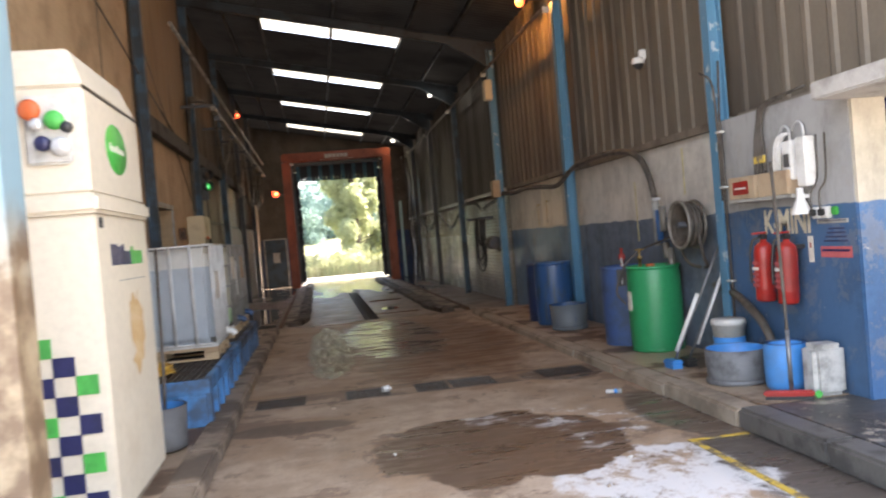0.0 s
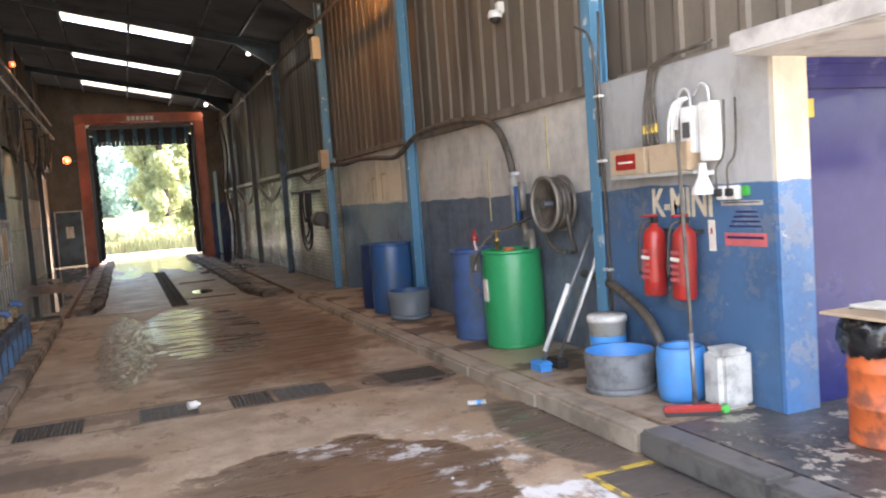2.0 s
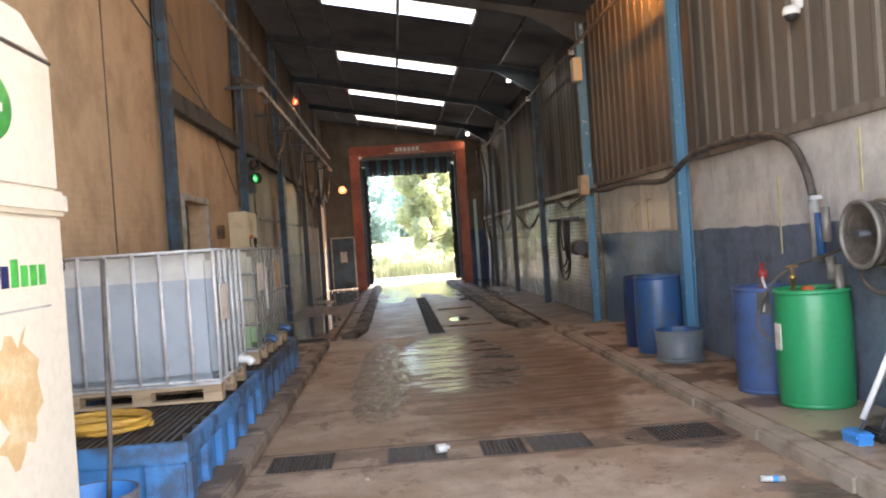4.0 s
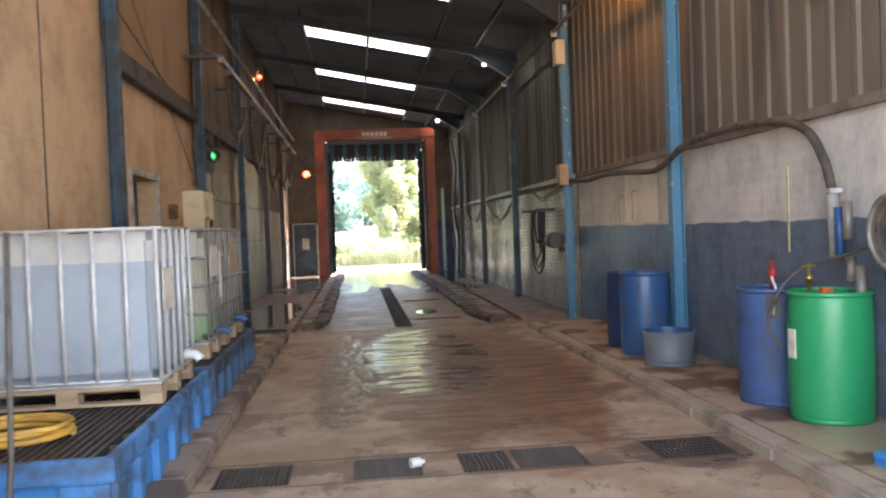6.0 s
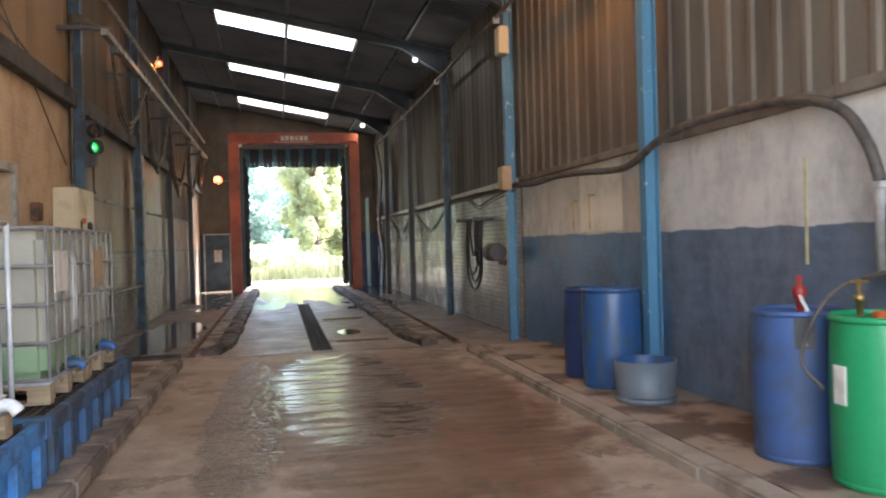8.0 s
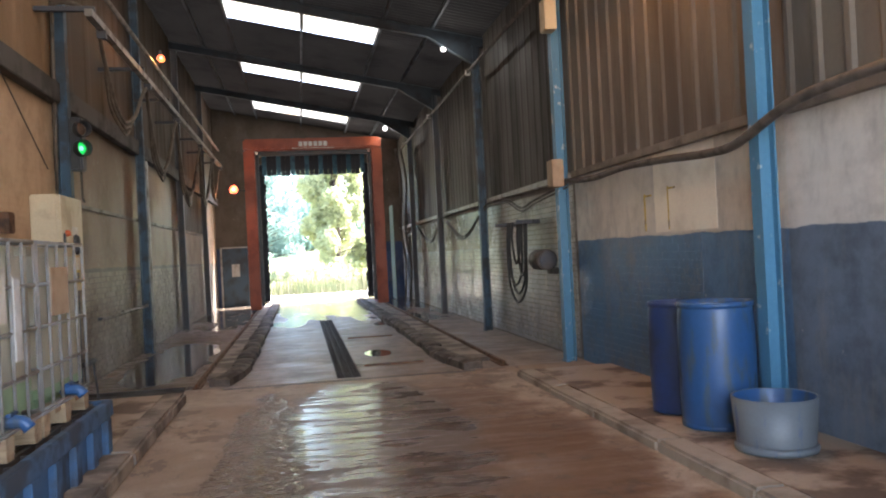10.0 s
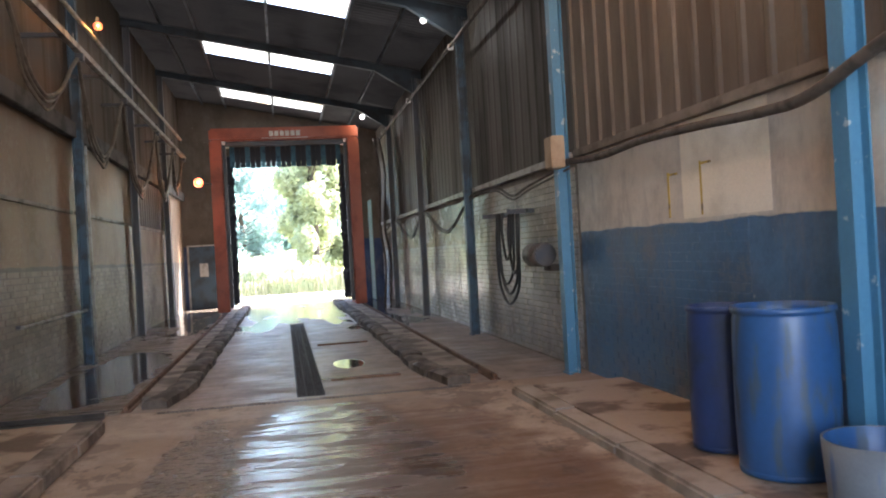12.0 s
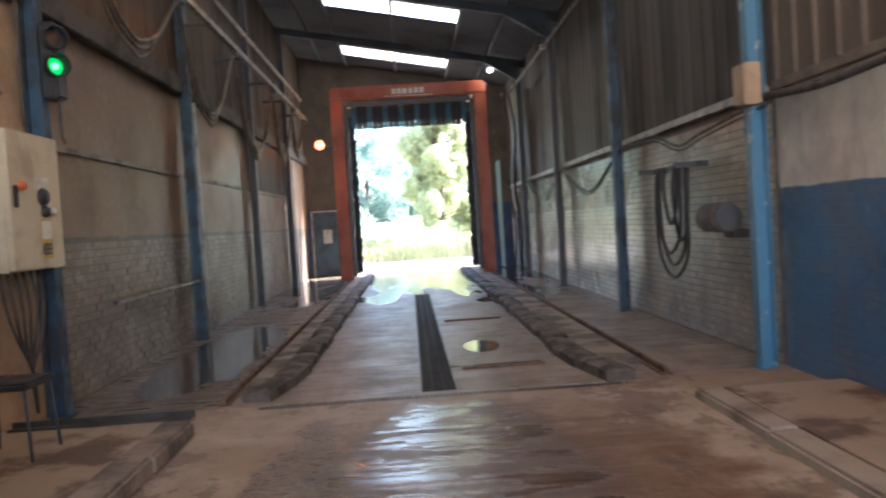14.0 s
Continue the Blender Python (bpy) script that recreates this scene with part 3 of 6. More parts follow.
for x in (-0.14, -0.05, 0.045, 0.135):
    part("rib", boxes((x - 0.008, -4.7, -0.055, x + 0.008, 4.68, -0.004)), SLOT, cover)
cross = thing("cross_channel_grate", "slotted iron channel cover across the lane", "drain cover", (1.07, 15.69, 0), kind="structure")
part("slats", boxes(*[(-1.5 + 0.04 * i, -0.066, -0.04, -1.475 + 0.04 * i, 0.066, -0.004) for i in range(75)]), GRATE, cross)

# walls
structure("wall_right_apron", boxes((3.80, 4.97, 0, 4.062, 5.06, 2.36), (3.80, 5.06, 0, XR + 0.25, 6.795, 2.36)), WALL_R0, "blue and grey painted block wall")
structure("wall_right_drums", boxes((XR, 6.8, 0, XR + 0.25, 11.35, 2.36)), WALL_R1, "slate and grey painted block wall")
structure("wall_right_upper", boxes((XR, 11.35, 1.53, XR + 0.25, 15.85, 2.36)), WALL_R2, "grey painted block wall")
wall_navy = structure("wall_right_navy", boxes((XR + 0.004, 11.35, 0, XR + 0.25, 15.85, 1.529)), WALL_R2, "navy painted brick wall")
wall_bay_r = structure("wall_right_bay", boxes((XR + 0.012, 15.85, 0, XR + 0.25, Y1, 2.36)), JOINT_R, "worn white painted brick wall")
structure("wall_left_near", boxes((XL - 0.25, 4.0, 0, XL, 12.25, 6.9), (XL - 0.25, 13.45, 0, XL, 15.85, 6.9), (XL - 0.25, 12.25, 2.33, XL, 13.45, 6.9)), WALL_L0, "beige painted block wall")
wall_bay_l = structure("wall_left_bay", boxes((XL - 0.25, 15.85, 0, XL - 0.012, 30.1, 6.9), (XL - 0.25, 30.1, 3.6, XL - 0.012, 31.2, 6.9), (XL - 0.25, 31.2, 0, XL - 0.012, Y1, 6.9)), WALL_L1, "grey-brown painted brick wall")
# Recess walls take dark steel colour to stand for the shade inside.
structure("wall_left_recess", boxes((XL - 0.9, 12.0, 0, XL - 0.8, 13.7, 2.6), (XL - 0.8, 12.05, 0, XL - 0.25, 12.2, 2.6), (XL - 0.8, 13.5, 0, XL - 0.25, 13.65, 2.6), (XL - 0.8, 12.2, 2.4, XL - 0.25, 13.5, 2.55)), STEEL_DARK, "recess behind the side doorway, walls painted dark for its shade")
structure("wall_end", boxes((XL - 0.25, Y1, 0, -0.75, Y1 + 0.25, 6.9), (3.0, Y1, 0, XR + 0.25, Y1 + 0.25, 6.9), (-0.75, Y1, 4.7, 3.0, Y1 + 0.25, 6.9)), WALL_END, "dark brown end wall with a blue dado")
structure("wall_front", boxes((XL - 0.25, Y0 - 0.1, 0, -1.42, Y0 + 0.15, 6.9), (-1.42, Y0 - 0.1, 5.9, XR + 0.25, Y0 + 0.15, 6.9)), CLAD_R, "brown front gable above the open entrance")


def cladding(name, side, y0, y1, z0, z1, pitch, mat, label, deep=0.035):
    """A trapezoid steel sheet with upright ribs."""
    bm = bmesh.new()
    s = 1 if side == "left" else -1
    x = (XL + 0.02) if side == "left" else (XR - 0.02)
    prof, y = [], y0
    while y < y1 - 0.001:
        prof += [(y, 0), (min(y1, y + pitch * 0.62), 0), (min(y1, y + pitch * 0.70), deep), (min(y1, y + pitch * 0.86), deep)]
        y += pitch
    prof.append((y1, 0))
    prof = [p for i, p in enumerate(prof) if i == 0 or p[0] - prof[i - 1][0] > 1e-4]
    lay = [[[bm.verts.new((x + s * d + o, q, zz)) for q, d in prof] for zz in (z0, z1)] for o in (0, -s * 0.004)]
    for k in range(len(prof) - 1):
        for v in lay:
            bm.faces.new((v[0][k], v[0][k + 1], v[1][k + 1], v[1][k]))
        for e in (0, 1):
            bm.faces.new((lay[0][e][k], lay[0][e][k + 1], lay[1][e][k + 1], lay[1][e][k]))
    return structure(name, bm, mat, label)


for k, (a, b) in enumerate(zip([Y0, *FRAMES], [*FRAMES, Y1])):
    cladding(f"cladding_right_{k + 1}", "right", a, b, 2.40, 5.42, 0.32, CLAD_R if k < 3 else CLAD_DIM, "grimy brown ribbed steel wall cladding, darkened copy in far bays", 0.022 if k < 3 else 0.008)
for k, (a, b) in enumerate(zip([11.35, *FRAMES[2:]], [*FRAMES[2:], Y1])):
    cladding(f"cladding_left_{k + 1}", "left", a, b, 3.62, 6.60, 0.9, CLAD_L_LIT if k == 0 else CLAD_L_DIM, "ochre flat steel wall cladding, lit copy first and dimmed copy beyond", 0.012)
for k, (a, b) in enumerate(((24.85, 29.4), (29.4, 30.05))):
    cladding(f"cladding_left_low_{k + 1}", "left", a + 0.08, b, 2.32, 3.37, 0.3, CLAD_DIM, "ribbed steel sheeting over the brickwork, darkened for the dim bay", 0.012)
structure("wall_right_shell", boxes((XR + 0.05, Y0, 2.36, XR + 0.25, Y1, 5.42)), CLAD_R, "outer skin of the shed wall")
for k, (a, b) in enumerate(zip([5.0, *FRAMES], [*FRAMES, Y1])):
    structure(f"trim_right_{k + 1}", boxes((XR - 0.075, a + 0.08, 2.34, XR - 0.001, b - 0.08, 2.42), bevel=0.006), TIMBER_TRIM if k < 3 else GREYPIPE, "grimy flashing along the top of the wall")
for k, (a, b) in enumerate(zip(FRAMES[1:], [*FRAMES[2:], Y1])):
    structure(f"trim_left_{k + 1}", boxes((XL + 0.002, a + 0.1, 3.38, XL + 0.13, b - 0.1, 3.62), bevel=0.01), RAIL_GRIME, "dark steel sheeting rail")
for k, (a, b) in enumerate(zip(FRAMES[2:], FRAMES[3:])):
    structure(f"trim_left_low_{k + 1}", boxes((XL - 0.01, a + 0.1, 2.26, XL + 0.02, b - 0.1, 2.31)), TIMBER_TRIM, "ledge in the block wall")


# portal frames: an I-section column each side and a haunched rafter
def i_column(name, x, y, top, mat, label, w=0.13, d=0.12):
    s = 1 if x < 1 else -1
    c = thing(name, label, "steel column", (x, y, 0), "portal frame columns", kind="structure")
    part("flange", boxes((-0.008, -w / 2, 0, 0.008, w / 2, top)), mat, c)
    part("web", boxes((min(0, -s * d), -0.006, 0.002, max(0, -s * d), 0.006, top)), mat, c)
    part("back_flange", boxes((-s * d - 0.007, -w / 2, 0.002, -s * d + 0.007, w / 2, top)), mat, c)
    part("base_plate", boxes((-0.02, -w / 2 - 0.03, 0.0, 0.03, w / 2 + 0.03, 0.02)), mat, c)
    return c


for k, y in enumerate(FRAMES):
    # Steel darkens bay by bay; the far end's dimness is in the colour.
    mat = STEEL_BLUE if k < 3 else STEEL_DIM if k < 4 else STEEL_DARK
    i_column("column_right", 3.775 if k == 0 else 3.81, y, roof_z(3.86) - 0.25, mat, "flaking light blue steel column against the wall" if k < 4 else "steel column against the wall, darkened for the dim far end")
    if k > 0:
        i_column("column_left", -2.02, y, roof_z(-2.02) - 0.25, STEEL_DIM if k < 4 else STEEL_DARK, "dull blue painted steel column against the wall" if k < 4 else "steel column against the wall, darkened for the dim far end")
    bm = bmesh.new()
    for dz0, dz1, w in ((-0.09, -0.08, 0.06), (-0.25, -0.24, 0.06), (-0.24, -0.09, 0.005)):
        va = [bm.verts.new((x, y + s * w, roof_z(x) + dz)) for x in (XL, XR) for dz in (dz0, dz1) for s in (-1, 1)]
        for q in ((0, 1, 3, 2), (4, 5, 7, 6), (0, 1, 5, 4), (2, 3, 7, 6), (0, 2, 6, 4), (1, 3, 7, 5)):
            bm.faces.new([va[i] for i in q])
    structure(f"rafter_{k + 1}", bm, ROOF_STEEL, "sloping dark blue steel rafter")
    bm = bmesh.new()
    tri = [(3.86, roof_z(3.86) - 0.62), (3.86, roof_z(3.86) - 0.25), (3.0, roof_z(3.0) - 0.25)]
    lo = [bm.verts.new((x, y - 0.06, z)) for x, z in tri]
    hi = [bm.verts.new((x, y + 0.06, z)) for x, z in tri]
    bm.faces.new(lo), bm.faces.new(hi[::-1])
    for i in range(3):
        bm.faces.new((lo[i], lo[(i + 1) % 3], hi[(i + 1) % 3], hi[i]))
    structure(f"haunch_{k + 1}", bm, ROOF_STEEL, "dark blue steel haunch plate")

# roof sheets with rooflight strips left open
# First strip is out of view, added on the row's spacing for light.
LIGHTS = [(12.1, 13.0), (16.68, 17.62), (21.2, 22.3), (25.88, 26.9), (30.85, 32.05)]


def sheet(bm, y0, y1, x0, x1, dz=0.0, amp=0.018, pitch=0.15):
    n = max(2, int(round((y1 - y0) / pitch)) * 2)
    rows = [[bm.verts.new((x, y0 + (y1 - y0) * i / n, roof_z(x) + dz + (amp if i % 2 else 0))) for x in (x0, x1)] for i in range(n + 1)]
    for a, b in zip(rows, rows[1:]):
        bm.faces.new((a[0], b[0], b[1], a[1]))


bm = bmesh.new()
cuts = [Y0 - 0.4] + [q for a in LIGHTS for q in a] + [Y1 + 0.4]
for i in range(0, len(cuts), 2):
    sheet(bm, cuts[i], cuts[i + 1], XL - 0.3, XR + 0.35)
for a, b in LIGHTS:
    sheet(bm, a, b, XL - 0.3, -0.66)
    sheet(bm, a, b, 2.2, XR + 0.35)
bmesh.ops.solidify(bm, geom=bm.faces[:], thickness=0.006)
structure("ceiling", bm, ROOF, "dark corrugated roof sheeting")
for a, b in LIGHTS:
    lt = thing("rooflight", "yellowed translucent corrugated rooflight strip", "rooflight", (0, 0, 0), "rooflights", kind="structure")
    for x0, x1, up in ((-0.74, 0.82, 0.03), (0.74, 2.28, 0.04)):
        bm = bmesh.new()
        sheet(bm, a - 0.06, b + 0.06, x0, x1, up)
        part("rooflight_sheet", bm, ROOFLIGHT, lt)
bm = bmesh.new()
for x in (-1.4, -0.69, 0.77, 2.23, 3.1):
    bmesh.ops.create_cube(bm, size=1, matrix=Matrix.Translation((x, (Y0 + Y1) / 2, roof_z(x) - 0.045)) @ Matrix.Diagonal((0.05, Y1 - Y0, 0.07, 1)))
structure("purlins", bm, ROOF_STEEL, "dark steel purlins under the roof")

# ---------------------------------------------------------------- outside
structure("ground", boxes((-300, -300, -0.5, 300, 300, -0.03)), GROUND, "pale dusty concrete yard")


# ---------------------------------------------------------------- drums and tubs
def drum(at, r, h, mat, label, open_top=False, turn=0.0):
    d = thing("plastic_drum", label, "drum", at, "plastic drums", turn)
    prof = [(0, 0.004), (r * 0.90, 0.0), (r * 0.955, 0.02), (r * 0.975, 0.07), (r * 0.995, h * 0.25), (r, h * 0.5), (r * 0.995, h * 0.75), (r * 0.975, h - 0.075), (r * 0.955, h - 0.05), (r * 0.955, h - 0.035)]
    if open_top:
        prof += [(r * 0.985, h - 0.03), (r * 0.985, h), (r * 0.945, h), (r * 0.93, h - 0.04), (r * 0.93, 0.06), (0, 0.05)]
    else:
        prof += [(r * 0.92, h - 0.022), (r * 0.90, h - 0.03), (0, h - 0.03)]
    part("drum_body", lathe(prof, 48), mat, d)
    part("rim", lathe([(r * 0.95, h - 0.034), (r * 1.0, h - 0.034), (r * 1.005, h - 0.018), (r * 0.99, h), (r * 0.955, h), (r * 0.945, h - 0.012), (r * 0.95, h - 0.034)], 48), mat, d)
    part("foot_ring", lathe([(r * 0.90, 0.001), (r * 0.965, 0.004), (r * 0.975, 0.03), (r * 0.95, 0.04)], 48), mat, d)
    if not open_top:
        for sx in (-1, 1):
            part("bung", lathe([(0.038, 0), (0.038, 0.016), (0.03, 0.02), (0, 0.02)], 16, (sx * r * 0.62, 0, h - 0.03)), BLACK, d)
    return d


PZ = 0.15
gd = drum((3.715, 8.26, step_z(8.26)), 0.29, 0.93, GREEN_DRUM, "tall green plastic drum with a tap in its lid")
part("label", boxes((-0.295, -0.04, 0.45, -0.287, 0.05, 0.66)), PAPER, gd, "torn white paper label")
part("cap", boxes((-0.07, -0.03, 0.90, 0.02, 0.03, 0.945), bevel=0.008), ORANGE, gd, "orange plastic cap")
tap = part("tap", lathe([(0.018, 0.9), (0.018, 1.0), (0.03, 1.0), (0.03, 1.03), (0.012, 1.04), (0.012, 1.12), (0, 1.12)], 14, (-0.12, 0.05, 0)), BRASS, gd, "brass tap")
part("lever", boxes((-0.17, 0.045, 1.10, -0.07, 0.055, 1.115)), BRASS, tap)
bd = drum((3.64, 8.91, step_z(8.91)), 0.28, 0.92, BLUE_DRUM_B, "faded blue plastic drum with a cut in its side")
# Black plate on the drum stands for the dark inside of the cut.
cut = part("cut_dark_plate", boxes((-0.287, -0.055, 0.70, -0.262, 0.055, 0.885)), BLACK, bd, "black plate for the dark inside of the square cut")
cut.matrix_basis = pose(0, 0, 0, 0, 0, 62)
pump = part("pump", lathe([(0.02, 0.9), (0.02, 0.99), (0.04, 1.0), (0.04, 1.06), (0.018, 1.07), (0.018, 1.13), (0, 1.13)], 14, (-0.10, -0.05, 0)), RED, bd, "red pump head")
part("pump_hose", tube([(-0.10, -0.05, 1.02), (-0.17, -0.09, 0.98), (-0.22, -0.14, 0.9), (-0.25, -0.13, 0.72)], 0.012, 8, 5), WHITE_PL, pump, "white hose")
pump.matrix_basis = pose(0, 0, 0, 0, 0, 34)
drum((3.565, 11.60, step_z(11.6)), 0.28, 0.93, BLUE_DRUM, "open blue plastic drum, scuffed and dusty", True)
sl = drum((3.54, 12.20, step_z(12.2)), 0.22, 0.90, NAVY_DRUM, "narrow dark blue open plastic drum", True)
part("label", boxes((-0.02, -0.224, 0.62, 0.05, -0.216, 0.68)), PAPER, sl, "small white sticker")


def tub(at, r0, r1, h, mat, inner, label, foot=True):
    t = thing("cut_drum_tub", label, "tub", at, "cut-down drum tubs")
    part("tub_wall", lathe([(0, 0.02), (r0, 0.02), (r0 * 1.01, 0.06), (r1, h), (r1 - 0.012, h), (r0 - 0.01, 0.06), (0, 0.045)], 40), mat, t)
    part("tub_lining", lathe([(r1 - 0.0135, h - 0.002), (r0 - 0.012, 0.07), (0, 0.05)], 40), inner, t)
    if foot:
        part("base_rim", lathe([(r0 * 0.9, 0), (r0 * 1.05, 0.0), (r0 * 1.07, 0.03), (r0 * 1.0, 0.055), (r0 * 0.98, 0.03)], 40), mat, t)
    return t


tub((3.53, 10.83, step_z(10.83)), 0.245, 0.27, 0.35, TUB_PAINTED, BLUE_DRUM, "cut-down blue drum tub smeared with grey paint")
tub((3.44, 6.10, step_z(6.1)), 0.235, 0.25, 0.285, GREY_TUB, BRIGHT_BLUE, "grey tub with a bright blue inside and rim")
tub((-1.19, 6.22, 0.10), 0.19, 0.21, 0.34, GREY_BIN, BRIGHT_BLUE, "dark grey plastic bin with a blue inside by the tank stand", False)

# squat round-cornered blue container, cut open
bc = thing("blue_container", "bright blue cut-open plastic container on the platform", "container", (3.58, 5.60, step_z(5.6)), turn=8)
part("container_body", lathe([(0, 0), (0.13, 0), (0.155, 0.02), (0.165, 0.07), (0.168, 0.3), (0.16, 0.345), (0.145, 0.36), (0.135, 0.35), (0.13, 0.3), (0, 0.29)], 28, sy=0.92), BRIGHT_BLUE, bc)
part("container_rim", lathe([(0.136, 0.351), (0.15, 0.352), (0.15, 0.364), (0.136, 0.362), (0.136, 0.351)], 28, sy=0.92), BLUE_DRUM, bc)

jc = thing("jerrycan", "dirty translucent white plastic jerrycan with its top cut away", "jerrycan", (3.67, 5.27, step_z(5.27)), turn=-6)
part("can_body", boxes((-0.12, -0.105, 0, 0.12, 0.105, 0.37), bevel=0.035), DIRTY_WHITE, jc)
part("cut_rim", boxes((-0.09, -0.08, 0.36, 0.09, 0.08, 0.376), bevel=0.006), DIRTY_WHITE, jc)
for z in (0.12, 0.24):
    part("rib", boxes((-0.08, -0.1085, z, 0.08, -0.1045, z + 0.014), bevel=0.0015), DIRTY_WHITE, jc)

pl = thing("plastic_pail", "white plastic pail with a faded blue label", "pail", (3.60, 6.48, step_z(6.48)))
part("pail_body", lathe([(0, 0), (0.12, 0), (0.14, 0.43), (0.15, 0.43), (0.15, 0.465), (0.143, 0.48), (0, 0.482)], 32), DIRTY_WHITE, pl)
part("label", lathe([(0.1315, 0.17), (0.1385, 0.33)], 32), BRIGHT_BLUE, pl, "worn blue label band")


def brush(base, top, head, mat, label, kind_name):
    b = thing(kind_name, label, "brush", base)
    d = Vector(top) - Vector(base)
    part("handle", tube([(0, 0, 0.05), tuple(d)], 0.013, 8), POLE if mat is not RED else RUBBER, b)
    part("brush_head", head, mat, b)
    return b


b1 = brush((3.33, 7.05, step_z(7.05)), (3.97, 6.95, 1.52), boxes((-0.07, -0.1, 0.03, 0.05, 0.1, 0.08), bevel=0.015), BRIGHT_BLUE, "long wash brush with a blue head leaning on the wall", "wash_brush")
part("bristles", boxes((-0.06, -0.09, 0, 0.04, 0.09, 0.035)), BRIGHT_BLUE, b1, "blue bristles")
part("handle_sleeve", tube([(0.03, 0, 0.15), (0.27, -0.035, 0.68)], 0.02, 10), WHITE_PL, b1, "white handle sleeve")
b2 = brush((3.48, 7.06, step_z(7.06)), (3.95, 6.92, 1.25), boxes((-0.06, -0.1, 0.03, 0.05, 0.1, 0.08), bevel=0.015), BLACK, "long wash brush with a black head leaning on the wall", "wash_brush")
part("bristles", boxes((-0.05, -0.09, 0, 0.04, 0.09, 0.035)), BLACK, b2, "black bristles")
part("handle_sleeve", tube([(0.09, -0.02, 0.2), (0.39, -0.115, 0.95)], 0.018, 10), WHITE_PL, b2, "white handle sleeve")
br = thing("floor_broom", "red floor broom with a dark pole standing by the wall", "broom", (3.36, 5.24, PZ), turn=-28)
part("broom_head", boxes((-0.17, -0.03, 0.02, 0.17, 0.03, 0.065), bevel=0.012), RED, br)
part("bristles", boxes((-0.16, -0.025, 0.0, 0.16, 0.025, 0.022)), BLACK, br)
part("end_cap", boxes((0.171, -0.03, 0.01, 0.22, 0.03, 0.06), bevel=0.012), LIME, br, "green end cap")
part("pole", tube([(0.02, 0, 0.06), (0.02, 0.02, 0.6), (0.0, 0.03, 1.72)], 0.012, 8), RUBBER, br)
part("pole_sleeve", tube([(0.02, 0, 0.07), (0.02, 0.018, 0.5)], 0.016, 8), POLE, br)


# ---------------------------------------------------------------- left side: tank stand, tanks and cabinet
def spill_bund(y0, y1, label, plastic):
    x0, x1, h = -2.12, -0.90, 0.40
    b = thing("spill_bund", label, "spill bund", ((x0 + x1) / 2, (y0 + y1) / 2, 0.10), "spill bunds")
    w, d = (x1 - x0) / 2, (y1 - y0) / 2
    part("tank_shell", boxes((-w + 0.05, -d + 0.05, 0.0, w - 0.05, d - 0.05, h - 0.1)), plastic, b)
    part("rim", boxes((-w, -d, h - 0.12, w, -d + 0.06, h), (-w, d - 0.06, h - 0.12, w, d, h), (-w, -d + 0.06, h - 0.12, -w + 0.06, d - 0.06, h), (w - 0.06, -d + 0.06, h - 0.12, w, d - 0.06, h), bevel=0.008), plastic, b)
    n = 7
    for i in range(n):
        y = -d + 0.12 + (2 * d - 0.24) * i / (n - 1)
        part("rib", boxes((w - 0.05, y - 0.065, 0.0, w - 0.004, y + 0.065, h - 0.12), bevel=0.008), plastic, b)
    for x in (-w + 0.15, 0, w - 0.15):
        part("foot_block", boxes((x - 0.12, -d + 0.004, 0.0, x + 0.12, -d + 0.05, h - 0.12), bevel=0.01), plastic, b)
    bar = finish("deck_bar", boxes((-0.0125, -d + 0.065, -0.024, 0.0125, d - 0.065, 0.024)), GRATE)
    for i in range(int((2 * w - 0.14) / 0.05)):
        ob = new("deck_bar", bar)
        ob.parent = b
        ob.location = (-w + 0.0825 + i * 0.05, 0, h - 0.036)
    tie = finish("deck_tie", boxes((-w + 0.065, -0.01, -0.025, w - 0.065, 0.01, 0.025)), GRATE)
    for i in range(int((2 * d - 0.2) / 0.25) + 1):
        ob = new("deck_tie", tie)
        ob.parent = b
        ob.location = (0, -d + 0.11 + i * 0.25, h - 0.05)
    return b


spill_bund(6.9, 9.62, "bright blue plastic spill bund with a slatted deck", BUND_BLUE)
spill_bund(9.66, 12.38, "grimy dark blue plastic spill bund with a slatted deck", BUND_DIRTY)


